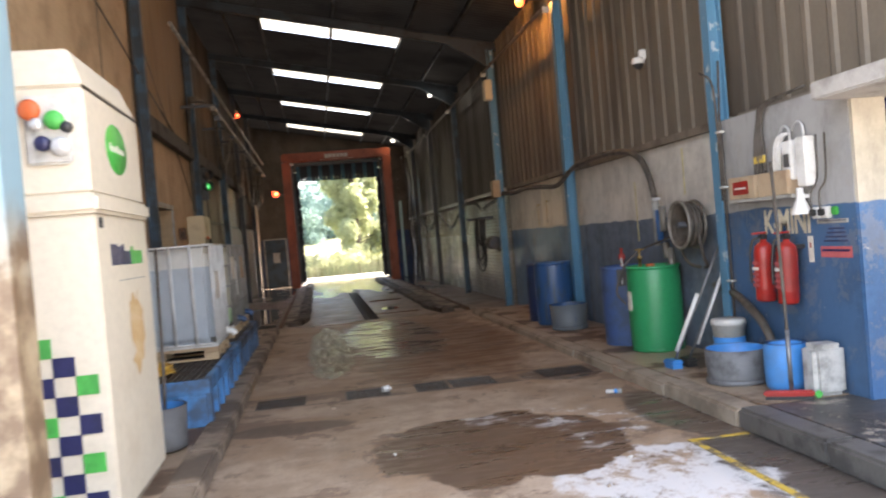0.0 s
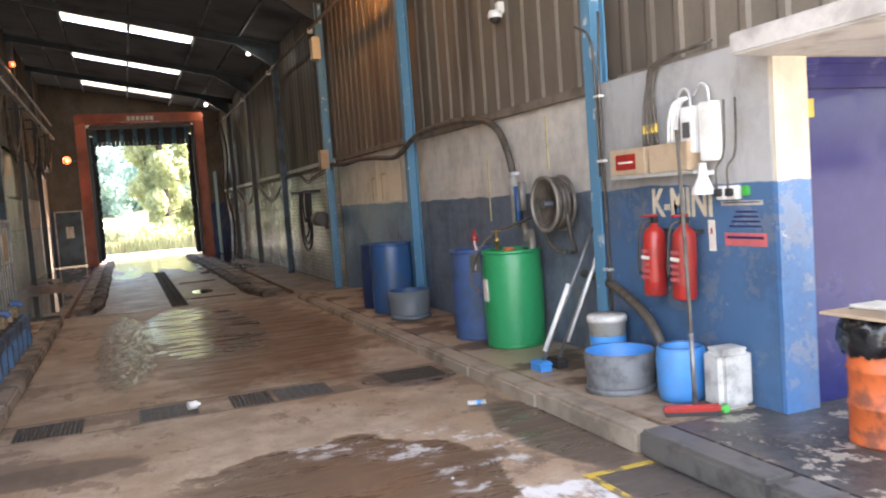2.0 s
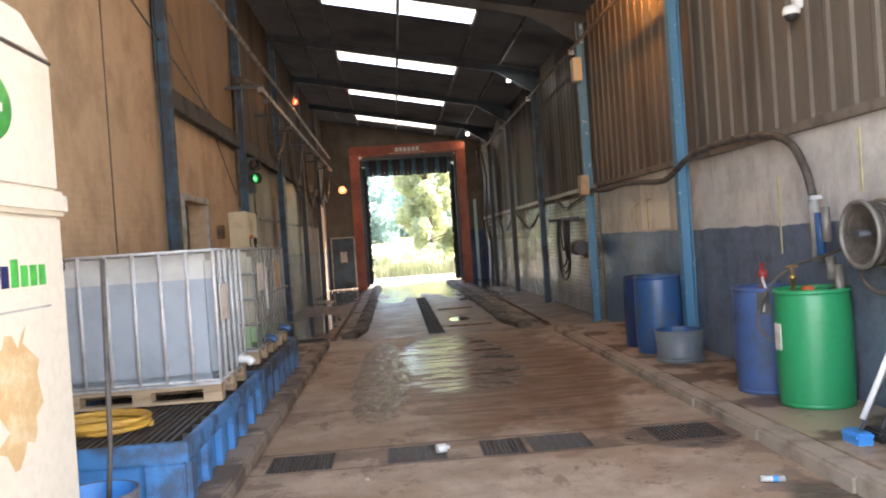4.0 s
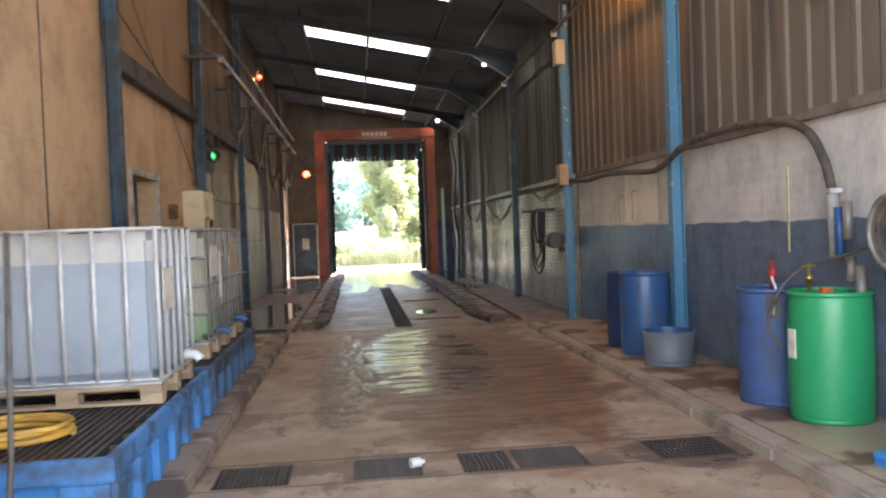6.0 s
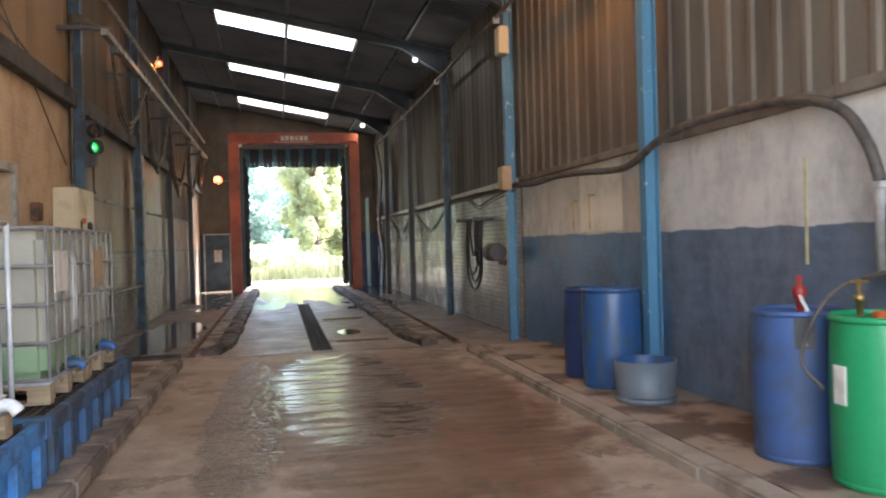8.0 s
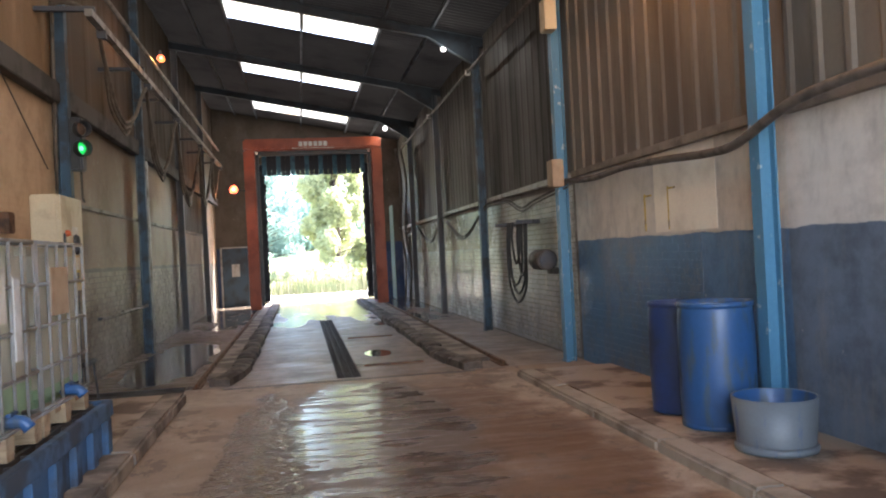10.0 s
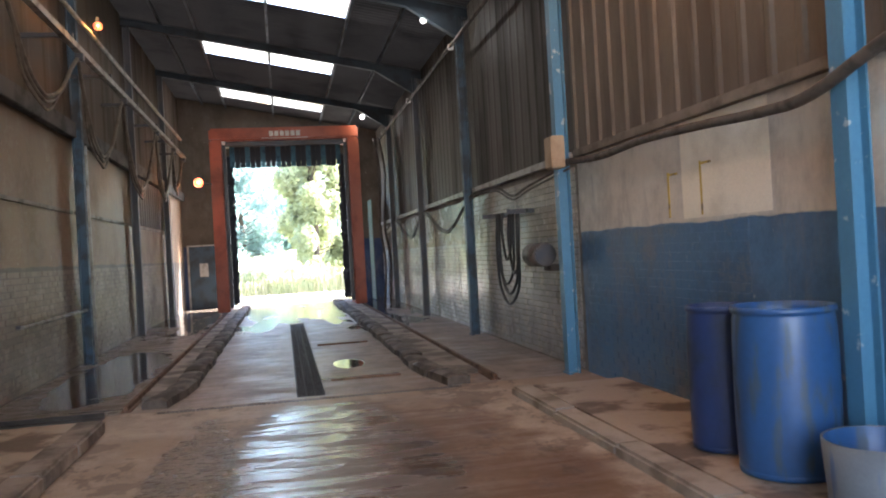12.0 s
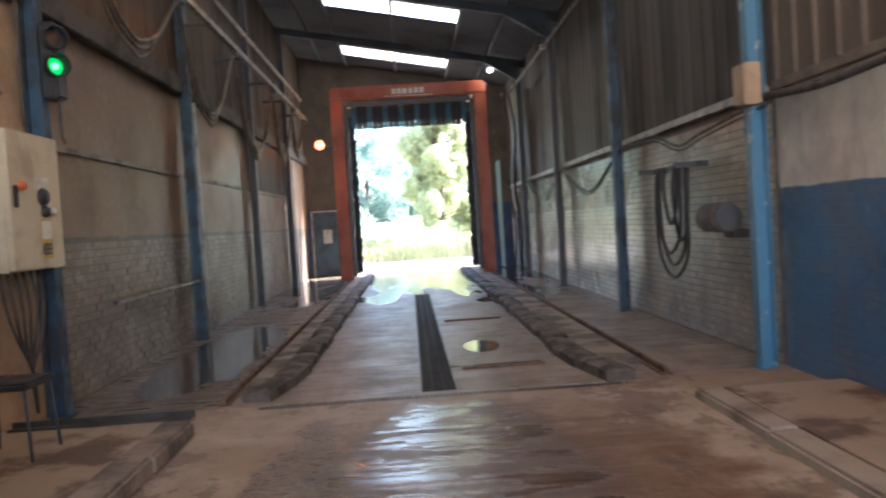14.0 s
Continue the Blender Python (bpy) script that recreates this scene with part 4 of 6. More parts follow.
def ibc(x1, y0, label, level, liquid, bars_v, group="bulk tanks"):
    """A caged bulk tank, 1.2 m wide and 1.0 m deep, on a pallet."""
    t = thing("bulk_tank", label, "bulk tank", (x1 - 0.6, y0 + 0.5, 0.50), group)
    w, d = 0.6, 0.5
    pal = part("pallet", boxes(*[(-w, -d + q, 0.10, w, -d + q + 0.12, 0.125) for q in (0, 0.22, 0.44, 0.66, 0.88)]), WOOD, t, "worn wooden pallet")
    for px in (-w, -0.07, w - 0.14):
        for py in (-d, -0.06, d - 0.12):
            part("block", boxes((px, py, 0.02, px + 0.14, py + 0.12, 0.10)), WOOD, pal)
    for py in (-d, -0.05, d - 0.1):
        part("runner", boxes((-w, py, 0.0, w, py + 0.1, 0.02)), WOOD, pal)
    part("tray", boxes((-w, -d, 0.127, w, d, 0.15), bevel=0.006), GALV, t, "galvanised steel tray")
    z0, z1 = 0.155, 1.13
    zl = z0 + (z1 - z0) * level
    for nm, side, mat, lab in (("tank_lower", True, liquid, "cloudy plastic showing liquid inside"), ("tank_upper", False, MILK if bars_v else MILK_OLD, "cloudy white plastic" if bars_v else "yellowed cloudy plastic")):
        bm = boxes((-w + 0.018, -d + 0.018, z0, w - 0.018, d - 0.018, z1), bevel=0.06)
        bmesh.ops.bisect_plane(bm, geom=bm.verts[:] + bm.edges[:] + bm.faces[:], plane_co=(0, 0, zl), plane_no=(0, 0, 1), clear_outer=side, clear_inner=not side)
        part(nm, bm, mat, t, lab)
    part("liquid_surface", boxes((-w + 0.05, -d + 0.05, zl - 0.01, w - 0.05, d - 0.05, zl)), liquid, t)
    part("lid", lathe([(0.11, z1 - 0.01), (0.11, z1 + 0.03), (0.095, z1 + 0.04), (0, z1 + 0.04)], 24), BLACK, t)
    cage = CAGE if bars_v else CAGE_OLD
    rail_z = (0.16, 1.15) if bars_v else (0.16, 0.40, 0.65, 0.90, 1.15)
    for z in rail_z:
        part("cage_hoop", tube([(-w, -d, z), (w, -d, z), (w, d, z), (-w, d, z), (-w, -d, z)], 0.013, 8), cage, t, "pale zinc tube" if bars_v else "dull grey zinc tube")
    n = 6 if bars_v else 4
    for i in range(n + 1):
        for y in (-d, d):
            part("cage_bar", tube([(-w + 2 * w * i / n, y, 0.16), (-w + 2 * w * i / n, y, 1.15)], 0.016 if bars_v else 0.010, 8), cage, t, "pale zinc tube" if bars_v else "dull grey zinc tube")
    for i in range(1, 5):
        for x in (-w, w):
            part("cage_bar", tube([(x, -d + 2 * d * i / 5, 0.16), (x, -d + 2 * d * i / 5, 1.15)], 0.016 if bars_v else 0.010, 8), cage, t, "pale zinc tube" if bars_v else "dull grey zinc tube")
    return t


t1 = ibc(-0.97, 8.2, "white caged bulk tank nearly full of grey-blue liquid", 0.80, MILK_LIQ, True)
part("label_plate", boxes((0.612, -0.42, 0.60, 0.618, -0.10, 0.88)), PAPER, t1, "faded paper label plate")
t2 = ibc(-1.0, 10.05, "yellowed caged bulk tank with green residue", 0.22, MILK_GREEN, False)
part("label_plate", boxes((0.612, -0.38, 0.72, 0.618, -0.02, 1.0)), PAPER, t2, "faded paper label plate")
part("label_plate", boxes((0.612, 0.1, 0.5, 0.618, 0.2, 0.95)), WHITE_PL, t2, "white label strip")
t3 = ibc(-1.0, 11.1, "yellowed empty caged bulk tank with paper labels", 0.12, MILK_GREEN, False)
part("label_plate", boxes((0.612, -0.30, 0.70, 0.618, 0.06, 1.0)), CARD, t3, "browned paper label plate")
for t, y in ((t1, 0.28), (t2, 0.0), (t3, 0.0)):
    v = part("valve", tube([(0.56, y, 0.2), (0.66, y, 0.2), (0.70, y, 0.16)], 0.035, 12, 3), WHITE_PL if t is t1 else BLUE_DRUM, t, "plastic outlet valve")
    part("valve_handle", boxes((0.60, y - 0.06, 0.235, 0.63, y + 0.06, 0.25), bevel=0.004), WHITE_PL if t is t1 else BLUE_DRUM, v)

hc = thing("hose_coil", "coil of yellow hose lying on the slatted deck", "hose coil", (-1.60, 7.45, 0.50))
ring = [(0.32 * math.cos(a * 0.35) * (1 - 0.025 * (a % 5)) + 0.02 * math.sin(a * 0.11), 0.28 * math.sin(a * 0.35) * (1 - 0.025 * (a % 7)), 0.018 + 0.0009 * a) for a in range(72)]
part("hose", tube(ring, 0.017, 8, 1), YELLOW_HOSE, hc)
lp = thing("hand_pump_pole", "thin dark metal pole standing in the grey bin", "pole", (-1.17, 6.28, 0.145))
part("pole", tube([(0, 0, 0.02), (0.01, 0.10, 0.5), (0.03, 0.12, 1.48)], 0.014, 8), RUBBER, lp)

# dispensing cabinet
cb = thing("dispenser_cabinet", "tall cream fluid dispensing cabinet with a chequered green and navy band", "dispenser cabinet", (-1.60, 5.05, 0.10))
part("plinth", boxes((-0.5, -0.57, 0, 0.5, 0.62, 0.06)), KERB, cb)
part("lower_body", boxes((-0.54, -0.60, 0.06, 0.54, 0.66, 1.72), bevel=0.012), CREAM, cb)
part("collar", boxes((-0.57, -0.63, 1.722, 0.57, 0.69, 1.83), bevel=0.02), CREAM, cb)
part("upper_body", boxes((-0.54, -0.60, 1.832, 0.54, 0.66, 2.40), bevel=0.012), CREAM, cb)
bm = boxes((-0.54, -0.60, 2.403, 0.54, 0.66, 2.62), bevel=0.012)
for v in bm.verts:
    if v.co.z > 2.55:
        v.co.x *= 0.86
        v.co.y *= 0.90
part("roof_cap", bm, CREAM, cb)
part("seam", boxes((0.5415, -0.6, 2.392, 0.5455, 0.66, 2.404)), BLACK, cb)
part("latch", boxes((0.541, -0.53, 1.64, 0.556, -0.49, 1.70), bevel=0.004), BLACK, cb)
for r in range(9):
    for c in range(3):
        odd = r % 2 == 0
        if odd == (c == 1) or (r == 0 and c == 2):
            continue
        m = LIME if odd and (r // 2 + (c == 2)) % 2 == 0 else NAVY
        z = 1.07 - 0.105 * r
        part("chequer_square", boxes((0.15 + 0.112 * c, -0.607, z - 0.105, 0.15 + 0.112 * (c + 1), -0.601, z)), m, cb)
ov = part("oval_badge", lathe([(0, 0), (0.17, 0), (0.165, 0.004), (0, 0.004)], 40, sx=1.45, sy=0.9), LIME, cb, "green oval badge")
ov.matrix_basis = pose(0.541, 0.02, 2.13, 90, 0, 90)
part("badge_bar", boxes(*[(-0.17 + 0.058 * q, -0.02, 0.0045, -0.13 + 0.058 * q, 0.03 if q in (0, 3) else 0.014, 0.006) for q in range(6)]), PAPER, ov, "pale lettering bar")
for k in range(10):
    y = -0.32 + 0.08 * k
    tall = (0.125, 0.125, 0.11, 0.125, 0.085, 0.085, 0.11, 0.085, 0.085, 0.085)[k]
    ink = NAVY if k < 6 else LIME
    lab = "navy block in place of lettering" if k < 6 else "green block in place of lettering"
    part("logo_bar", boxes((0.541, y, 1.43, 0.5425, y + 0.062, 1.43 + tall)), ink, cb, lab)
part("thin_rule", boxes((0.541, -0.2, 1.335, 0.5425, 0.5, 1.343)), GREYPIPE, cb)
bm = bmesh.new()
n0 = 26
ctr = [(0.30 * math.cos(2 * math.pi * i / n0) * (0.62 + 0.55 * noise.noise(Vector((math.cos(i * 0.7), math.sin(i * 0.55), 3)))), 0.36 * math.sin(2 * math.pi * i / n0) * (0.7 + 0.5 * noise.noise(Vector((i * 0.41, 2, 0))))) for i in range(n0)]
bm.faces.new([bm.verts.new((0.5425, 0.15 + a, 1.02 + b)) for a, b in ctr])
part("rust_patch", bm, FOAM_TAN, cb, "tan patch of worn paint")
ctl = part("control_plate", boxes((0.24, -0.63, 1.99, 0.47, -0.602, 2.36), bevel=0.012), DIRTY_WHITE, cb, "grey control plate")
for dx, dz, m, r in ((0.06, 0.30, ORANGE, 0.055), (0.13, 0.12, NAVY, 0.04), (0.25, 0.10, GALV, 0.05), (0.22, 0.24, LIME, 0.05), (0.10, 0.22, GALV, 0.035), (0.30, 0.20, BLACK, 0.03)):
    k = part("knob", lathe([(r, 0), (r, 0.03), (r * 0.7, 0.045), (0, 0.045)], 20), m, ctl)
    k.matrix_basis = pose(dx * 0.75 + 0.23, -0.63, 1.98 + dz, 90, 0, 0)

post = thing("entrance_post", "pale blue steel entrance post, rusted brown low down", "post", (-1.14, 3.2, 0), kind="structure")
n = Nodes("rusting_pale_post")
zz = n.math("ADD", n.axis(2), n.math("MULTIPLY", n.noise(3, 6, 0.65), 1.2))
c = n.mix(n.ramp(zz, 2.0, 2.6), n.mix(n.ramp(n.noise(6, 6), 0.4, 0.65), (0.13, 0.085, 0.05), (0.30, 0.235, 0.15)), (0.16, 0.25, 0.29))
n.bump(n.noise(30, 4), 0.3, 0.004)
POST = n.done(c, 0.55)
part("flange", boxes((0.11, -0.10, 0, 0.125, 0.10, 5.0)), POST, post)
part("web", boxes((-0.11, -0.006, 0, 0.11, 0.006, 5.0)), POST, post)
part("face", boxes((-0.2, -0.115, 0, 0.124, -0.102, 5.0)), POST, post)

# control box, stool and signal on the left
cx = thing("control_box", "cream wall control box with switches and a warning label", "control box", (-2.02, 15.3, 1.25))
part("box_body", boxes((-0.17, -0.42, 0, 0.10, 0.42, 1.03), bevel=0.012), BOX_CREAM, cx)
part("box_door", boxes((0.101, -0.41, 0.01, 0.128, 0.41, 1.02), bevel=0.008), BOX_CREAM, cx)
for y, z, m, s in ((-0.25, 0.62, ORANGE, 0.035), (0.08, 0.55, BLACK, 0.07), (0.10, 0.44, BLACK, 0.045), (0.20, 0.44, GALV, 0.03)):
    k = part("switch", lathe([(s, 0), (s, 0.02), (s * 0.7, 0.045), (0, 0.045)], 16), m, cx)
    k.matrix_basis = pose(0.128, y, z, 90, 0, 90)
part("handle", boxes((0.129, -0.36, 0.46, 0.145, -0.31, 0.62), bevel=0.004), BLACK, cx)
part("switch_plate", boxes((0.1285, -0.02, 0.60, 0.1325, 0.2, 0.70)), PAPER, cx)
wl = part("warning_label", boxes((0.1285, 0.03, 0.08, 0.1325, 0.20, 0.38)), YELLOW, cx, "yellow and white warning label")
part("label_panel", boxes((0.133, 0.04, 0.23, 0.135, 0.19, 0.37)), PAPER, wl)
for i in range(3):
    part("text_bar", boxes((0.133, 0.05, 0.11 + 0.035 * i, 0.135, 0.18, 0.125 + 0.035 * i)), NAVY, wl)
for k in range(6):
    y = -0.3 + 0.12 * k
    part("cable", tube([(-0.05, y, 0.0), (-0.03, y + 0.03, -0.25), (-0.06, y * 0.6 + 0.1, -0.5 - 0.05 * (k % 3)), (-0.12, 0.25, -0.8), (-0.15, 0.35, -1.15)], 0.014, 8, 4), RUBBER, cx, "hanging cable")

sg = thing("traffic_signal", "wall traffic signal showing green", "traffic signal", (-1.93, 15.90, 2.62))
part("housing", boxes((-0.09, -0.10, 0, 0.05, 0.10, 0.62), bevel=0.02), BLACK, sg)
for z, m in ((0.25, GLOW_GREEN), (0.47, RUST)):
    ln = part("lens", lathe([(0.072, 0), (0.065, 0.02), (0, 0.03)], 24), m, sg)
    ln.matrix_basis = pose(0.03, -0.102, z, 90, 0, 48)
    if m is GLOW_GREEN:
        part("bulb", lathe([(0.03, 0.026), (0.02, 0.034), (0, 0.037)], 16), GLOW_GREEN_CORE, ln)
    hd = part("hood", lathe([(0.092, 0), (0.095, 0.10), (0.090, 0.10), (0.088, 0)], 24), BLACK, sg)
    hd.matrix_basis = pose(0.03, -0.10, z, 90, 0, 48)
part("signal_conduit", tube([(0, 0.02, 0), (0, 0.03, -0.3), (0.02, 0.03, -0.36)], 0.014, 8), RUBBER, sg)

st = thing("stool", "dark stool with thin steel legs against the wall", "stool", (-1.72, 14.35, 0.10))
part("seat", boxes((-0.2, -0.2, 0.44, 0.2, 0.2, 0.49), bevel=0.015), BLACK, st)
for sx in (-1, 1):
    for sy in (-1, 1):
        part("leg", tube([(sx * 0.17, sy * 0.17, 0.44), (sx * 0.2, sy * 0.2, 0)], 0.011, 8), STEEL_DARK, st)
part("backrest", boxes((-0.21, -0.18, 0.62, -0.17, 0.18, 0.92), bevel=0.012), RUBBER, st)
for sy in (-1, 1):
    part("back_post", tube([(-0.19, sy * 0.15, 0.47), (-0.2, sy * 0.15, 0.7)], 0.01, 8), STEEL_DARK, st)
single("steel_angle", boxes((-0.9, -0.05, 0, 0.42, 0.05, 0.012), (-0.9, 0.038, 0.012, 0.42, 0.05, 0.05)), RAIL_GRIME, "dark steel angle lying across the ledge end", "steel angle", at=(-1.2, 15.05, 0.10))

dl = thing("door_1", "dark recessed side doorway with a grey frame", "doorway", (XL, 12.85, 0), kind="structure")
part("door_frame", boxes((-0.02, -0.68, 0, 0.03, -0.60, 2.41), (-0.02, 0.60, 0, 0.03, 0.68, 2.41), (-0.02, -0.60, 2.33, 0.03, 0.60, 2.41)), GREYPIPE, dl)
part("door_leaf", boxes((-0.30, -0.595, 0, -0.26, 0.595, 1.95), bevel=0.006), RUST, dl, "dark half-open brown door leaf")
single("red_box", boxes((0, -0.09, 0, 0.09, 0.09, 0.2), bevel=0.01), RUST, "small dark red box on the wall", "wall box", at=(XL + 0.005, 14.1, 1.85))

# ---------------------------------------------------------------- right wall fittings
WX = 3.80
# Canopy runs on past view to x 6.6, to keep sun off the recess.
structure("canopy", boxes((3.52, 2.4, 2.245, 6.6, 4.967, 2.37), (4.064, 4.969, 2.245, 6.6, 5.25, 2.37), bevel=0.012), SLAB, "bare concrete canopy slab over the door, extended unseen against the sun")
structure("pier", boxes((3.805, 4.935, 0.15, 4.06, 4.968, 2.243)), PIER, "cream and blue painted end of the wall")
door = thing("door_2", "gloss dark blue steel door under the canopy", "door", (4.56, 5.0, 0.15), kind="structure")
part("door_leaf", boxes((-0.47, 0, 0, 0.47, 0.05, 1.905), bevel=0.006), DOOR_BLUE, door)
for k, x in enumerate((-0.495, 0.475)):
    part("door_frame", boxes((x, -0.03, 0, x + 0.02, 0.05, 2.09), bevel=0.003), DOOR_BLUE, door)
for k in range(5):
    part("shutter_slat", boxes((-0.47, -0.045 + 0.012 * (k % 2), 1.907 + 0.036 * k, 0.47, 0.05, 1.9425 + 0.036 * k), bevel=0.004), DOOR_BLUE, door, "ribbed dark blue shutter slat")
part("handle", tube([(0.40, -0.005, 1.1), (0.40, -0.05, 1.1), (0.31, -0.05, 1.1)], 0.01, 8), GALV, door)
part("notice", boxes((-0.44, -0.004, 1.74, -0.39, -0.0005, 1.85)), YELLOW, door, "small yellow notice")
# Wall run on to x 6.6, out of view, to block the sun.
structure("wall_right_door", boxes((4.302, 5.06, 0, 6.6, 5.25, 2.243), (5.055, 4.97, 0, 6.6, 5.055, 2.243)), WALL_R0, "painted wall round the blue door, extended unseen against the sun")
bk = thing("bulkhead_lamp", "white round lamp fitting under the concrete canopy", "lamp", (4.42, 4.55, 2.245))
part("base", lathe([(0, 0), (0.10, 0), (0.10, -0.03), (0.085, -0.035), (0, -0.035)], 28), WHITE_PL, bk)
part("cover", lathe([(0.085, -0.035), (0.08, -0.07), (0.05, -0.095), (0, -0.1)], 28), WHITE_PL, bk, "white lamp cover")
pp = thing("conduit", "pair of pale upright conduits beside the door", "conduit", (4.06, 3.86, 0.15), kind="structure")
for dx in (0, 0.05):
    part("pipe", tube([(0, dx, 0), (0, dx, 2.094)], 0.014, 8), WHITE_PL, pp)

bin_ = thing("waste_drum", "orange steel drum lined with a black bag, a board on top", "waste drum", (3.86, 4.30, PZ))
part("drum_body", lathe([(0, 0), (0.19, 0), (0.195, 0.01), (0.19, 0.02), (0.19, 0.19), (0.2, 0.2), (0.19, 0.21), (0.19, 0.38), (0.2, 0.39), (0.19, 0.4), (0.19, 0.5), (0.198, 0.51), (0.19, 0.52), (0.18, 0.52), (0.18, 0.05), (0, 0.04)], 40), ORANGE, bin_)
bag = lathe([(0.185, 0.46), (0.20, 0.48), (0.225, 0.53), (0.215, 0.58), (0.23, 0.63), (0.20, 0.655), (0.17, 0.62), (0.16, 0.5)], 72)
for v in bag.verts:
    v.co += 0.035 * noise.noise_vector(v.co * 16) + 0.015 * noise.noise_vector(v.co * 45)
part("bin_bag", bag, BAG, bin_, "crumpled shiny black bag")
for k, dx in enumerate((-0.2, 0.02)):
    part("board", boxes((dx - 0.0, -0.25, 0.66 + 0.012 * k, dx + 0.21, 0.24, 0.675 + 0.012 * k), bevel=0.002), CARD if k == 0 else PAPER, bin_, "pale board")

gm = thing("green_machine", "dark green steel cabinet on a black frame", "machine", (3.86, 3.72, PZ))
part("machine_body", boxes((-0.25, -0.3, 0.32, 0.25, 0.26, 1.46), bevel=0.02), DARK_GREEN, gm)
part("notice", boxes((-0.256, 0.0, 1.22, -0.251, 0.16, 1.36)), PAPER, gm, "white notice")
fr = part("panel_frame", boxes((-0.262, -0.05, 0.75, -0.2515, 0.18, 1.12), bevel=0.003), GALV, gm, "steel framed panel")
part("panel", boxes((-0.266, -0.03, 0.78, -0.2625, 0.16, 1.09)), PAPER, fr)
for sx in (-0.23, 0.23):
    for sy in (-0.27, 0.24):
        part("leg", boxes((sx - 0.02, sy - 0.02, 0, sx + 0.02, sy + 0.02, 0.32)), BLACK, gm)
part("foot_bar", boxes((-0.27, 0.2, 0, -0.23, 0.32, 0.34), bevel=0.006), BLACK, gm)

sh = thing("cable_trunking", "cream steel cable trunking box with a red label", "trunking", (WX, 6.0, 1.63))
part("shelf", boxes((-0.13, -0.50, -0.025, 0.0, 0.46, 0.0)), GREYPIPE, sh)
part("trunking_box", boxes((-0.12, 0.02, 0.002, -0.002, 0.44, 0.19), bevel=0.006), CARD, sh)
part("trunking_box", boxes((-0.12, -0.44, 0.002, -0.002, -0.03, 0.19), bevel=0.006), CARD, sh)
rl = part("red_label", boxes((-0.1245, 0.12, 0.04, -0.1215, 0.36, 0.15)), RED, sh, "red warning label")
part("text_bar", boxes((-0.126, 0.15, 0.085, -0.125, 0.33, 0.10)), PAPER, rl)
cbl = thing("supply_cables", "black and white supply cables dropping into the trunking", "cables", (WX, 5.93, 1.82))
for k in range(4):
    c = part("cable", tube([(-0.06, 0.16 - 0.05 * k, 0), (-0.06, 0.15 - 0.04 * k, 0.2), (-0.04, 0.12 - 0.02 * k, 0.42), (-0.04, 0.02 - 0.03 * k, 0.56), (-0.04, -0.55, 0.60)], 0.012, 8, 5), RUBBER, cbl)
    part("tag", lathe([(0.0135, 0), (0.0135, 0.06)], 10, (-0.06, 0.155 - 0.045 * k, 0.09)), YELLOW, c, "yellow cable tag")
for k in range(3):
    part("conduit", tube([(-0.05, -0.10 - 0.04 * k, 0), (-0.05, -0.11 - 0.04 * k, 0.14), (-0.05, -0.16 - 0.04 * k, 0.25), (-0.05, -0.24 - 0.03 * k, 0.28)], 0.013, 8, 5), WHITE_PL, cbl)
for nm, y0, y1, z0, z1, lab in (("fuse_box", 5.53, 5.66, 1.74, 2.04, "white plastic fuse box with a grey window"), ("switch_box", 5.36, 5.48, 1.68, 2.05, "long white plastic switch box")):
    t = thing(nm, lab, "electrical box", (WX, (y0 + y1) / 2, z0))
    w = (y1 - y0) / 2
    part("box_body", boxes((-0.09, -w, 0, -0.001, w, z1 - z0), bevel=0.008), WHITE_PL, t)
    if nm == "fuse_box":
        part("window", boxes((-0.095, -w + 0.03, 0.1, -0.0905, w - 0.03, 0.2)), STEEL_DARK, t)
    part("loop", tube([(-0.05, 0, z1 - z0), (-0.05, 0.01, z1 - z0 + 0.09), (-0.05, 0.07, z1 - z0 + 0.12), (-0.05, 0.14, z1 - z0 + 0.06)], 0.01, 8, 5), GALV, t, "grey conduit loop")
fn = thing("lamp_fitting", "small white funnel-shaped lamp on the wall", "wall lamp", (WX - 0.08, 5.47, 1.47))
part("funnel", lathe([(0.075, 0), (0.07, 0.03), (0.03, 0.12), (0.025, 0.2), (0, 0.2)], 20), WHITE_PL, fn)
part("bracket", boxes((0.0, -0.015, 0.12, 0.08, 0.015, 0.15)), WHITE_PL, fn)
for k, y in enumerate((5.36, 5.26, 5.17)):
    s = thing("wall_socket", "small white wall socket with a plug" if k < 2 else "small green push button on the wall", "socket", (WX, y, 1.43), "wall sockets")
    part("plate", boxes((-0.045, -0.042, 0, -0.001, 0.042, 0.085), bevel=0.006) if k < 2 else boxes((-0.03, -0.03, 0.02, -0.001, 0.03, 0.08), bevel=0.008), WHITE_PL if k < 2 else LIME, s)
    if k < 2:
        part("plug", boxes((-0.08, -0.025, 0.02, -0.046, 0.025, 0.07), bevel=0.006), BLACK, s)
        part("flex", tube([(-0.07, 0, 0.07), (-0.05, 0.02, 0.2), (-0.02, -0.02, 0.3), (-0.012, -0.03, 0.62)], 0.007, 6, 5), RUBBER, s)
PAINTED = plain("brushed_cream_letters", (0.56, 0.49, 0.36), (0.40, 0.34, 0.24), 9, 0.7)
FADED_RED = plain("faded_red_sign", (0.45, 0.10, 0.10), (0.30, 0.08, 0.08), 6, 0.6)
hg = structure("graffiti", boxes((WX - 0.0025, 5.80, 1.42, WX - 0.0005, 5.85, 1.435)), PAINTED, "hand-painted letters on the blue wall")
words("letters", "K-MINI", 0.27, PAINTED, hg, facing(WX - 0.002, 5.80, 1.41, "-x"), width=0.62)
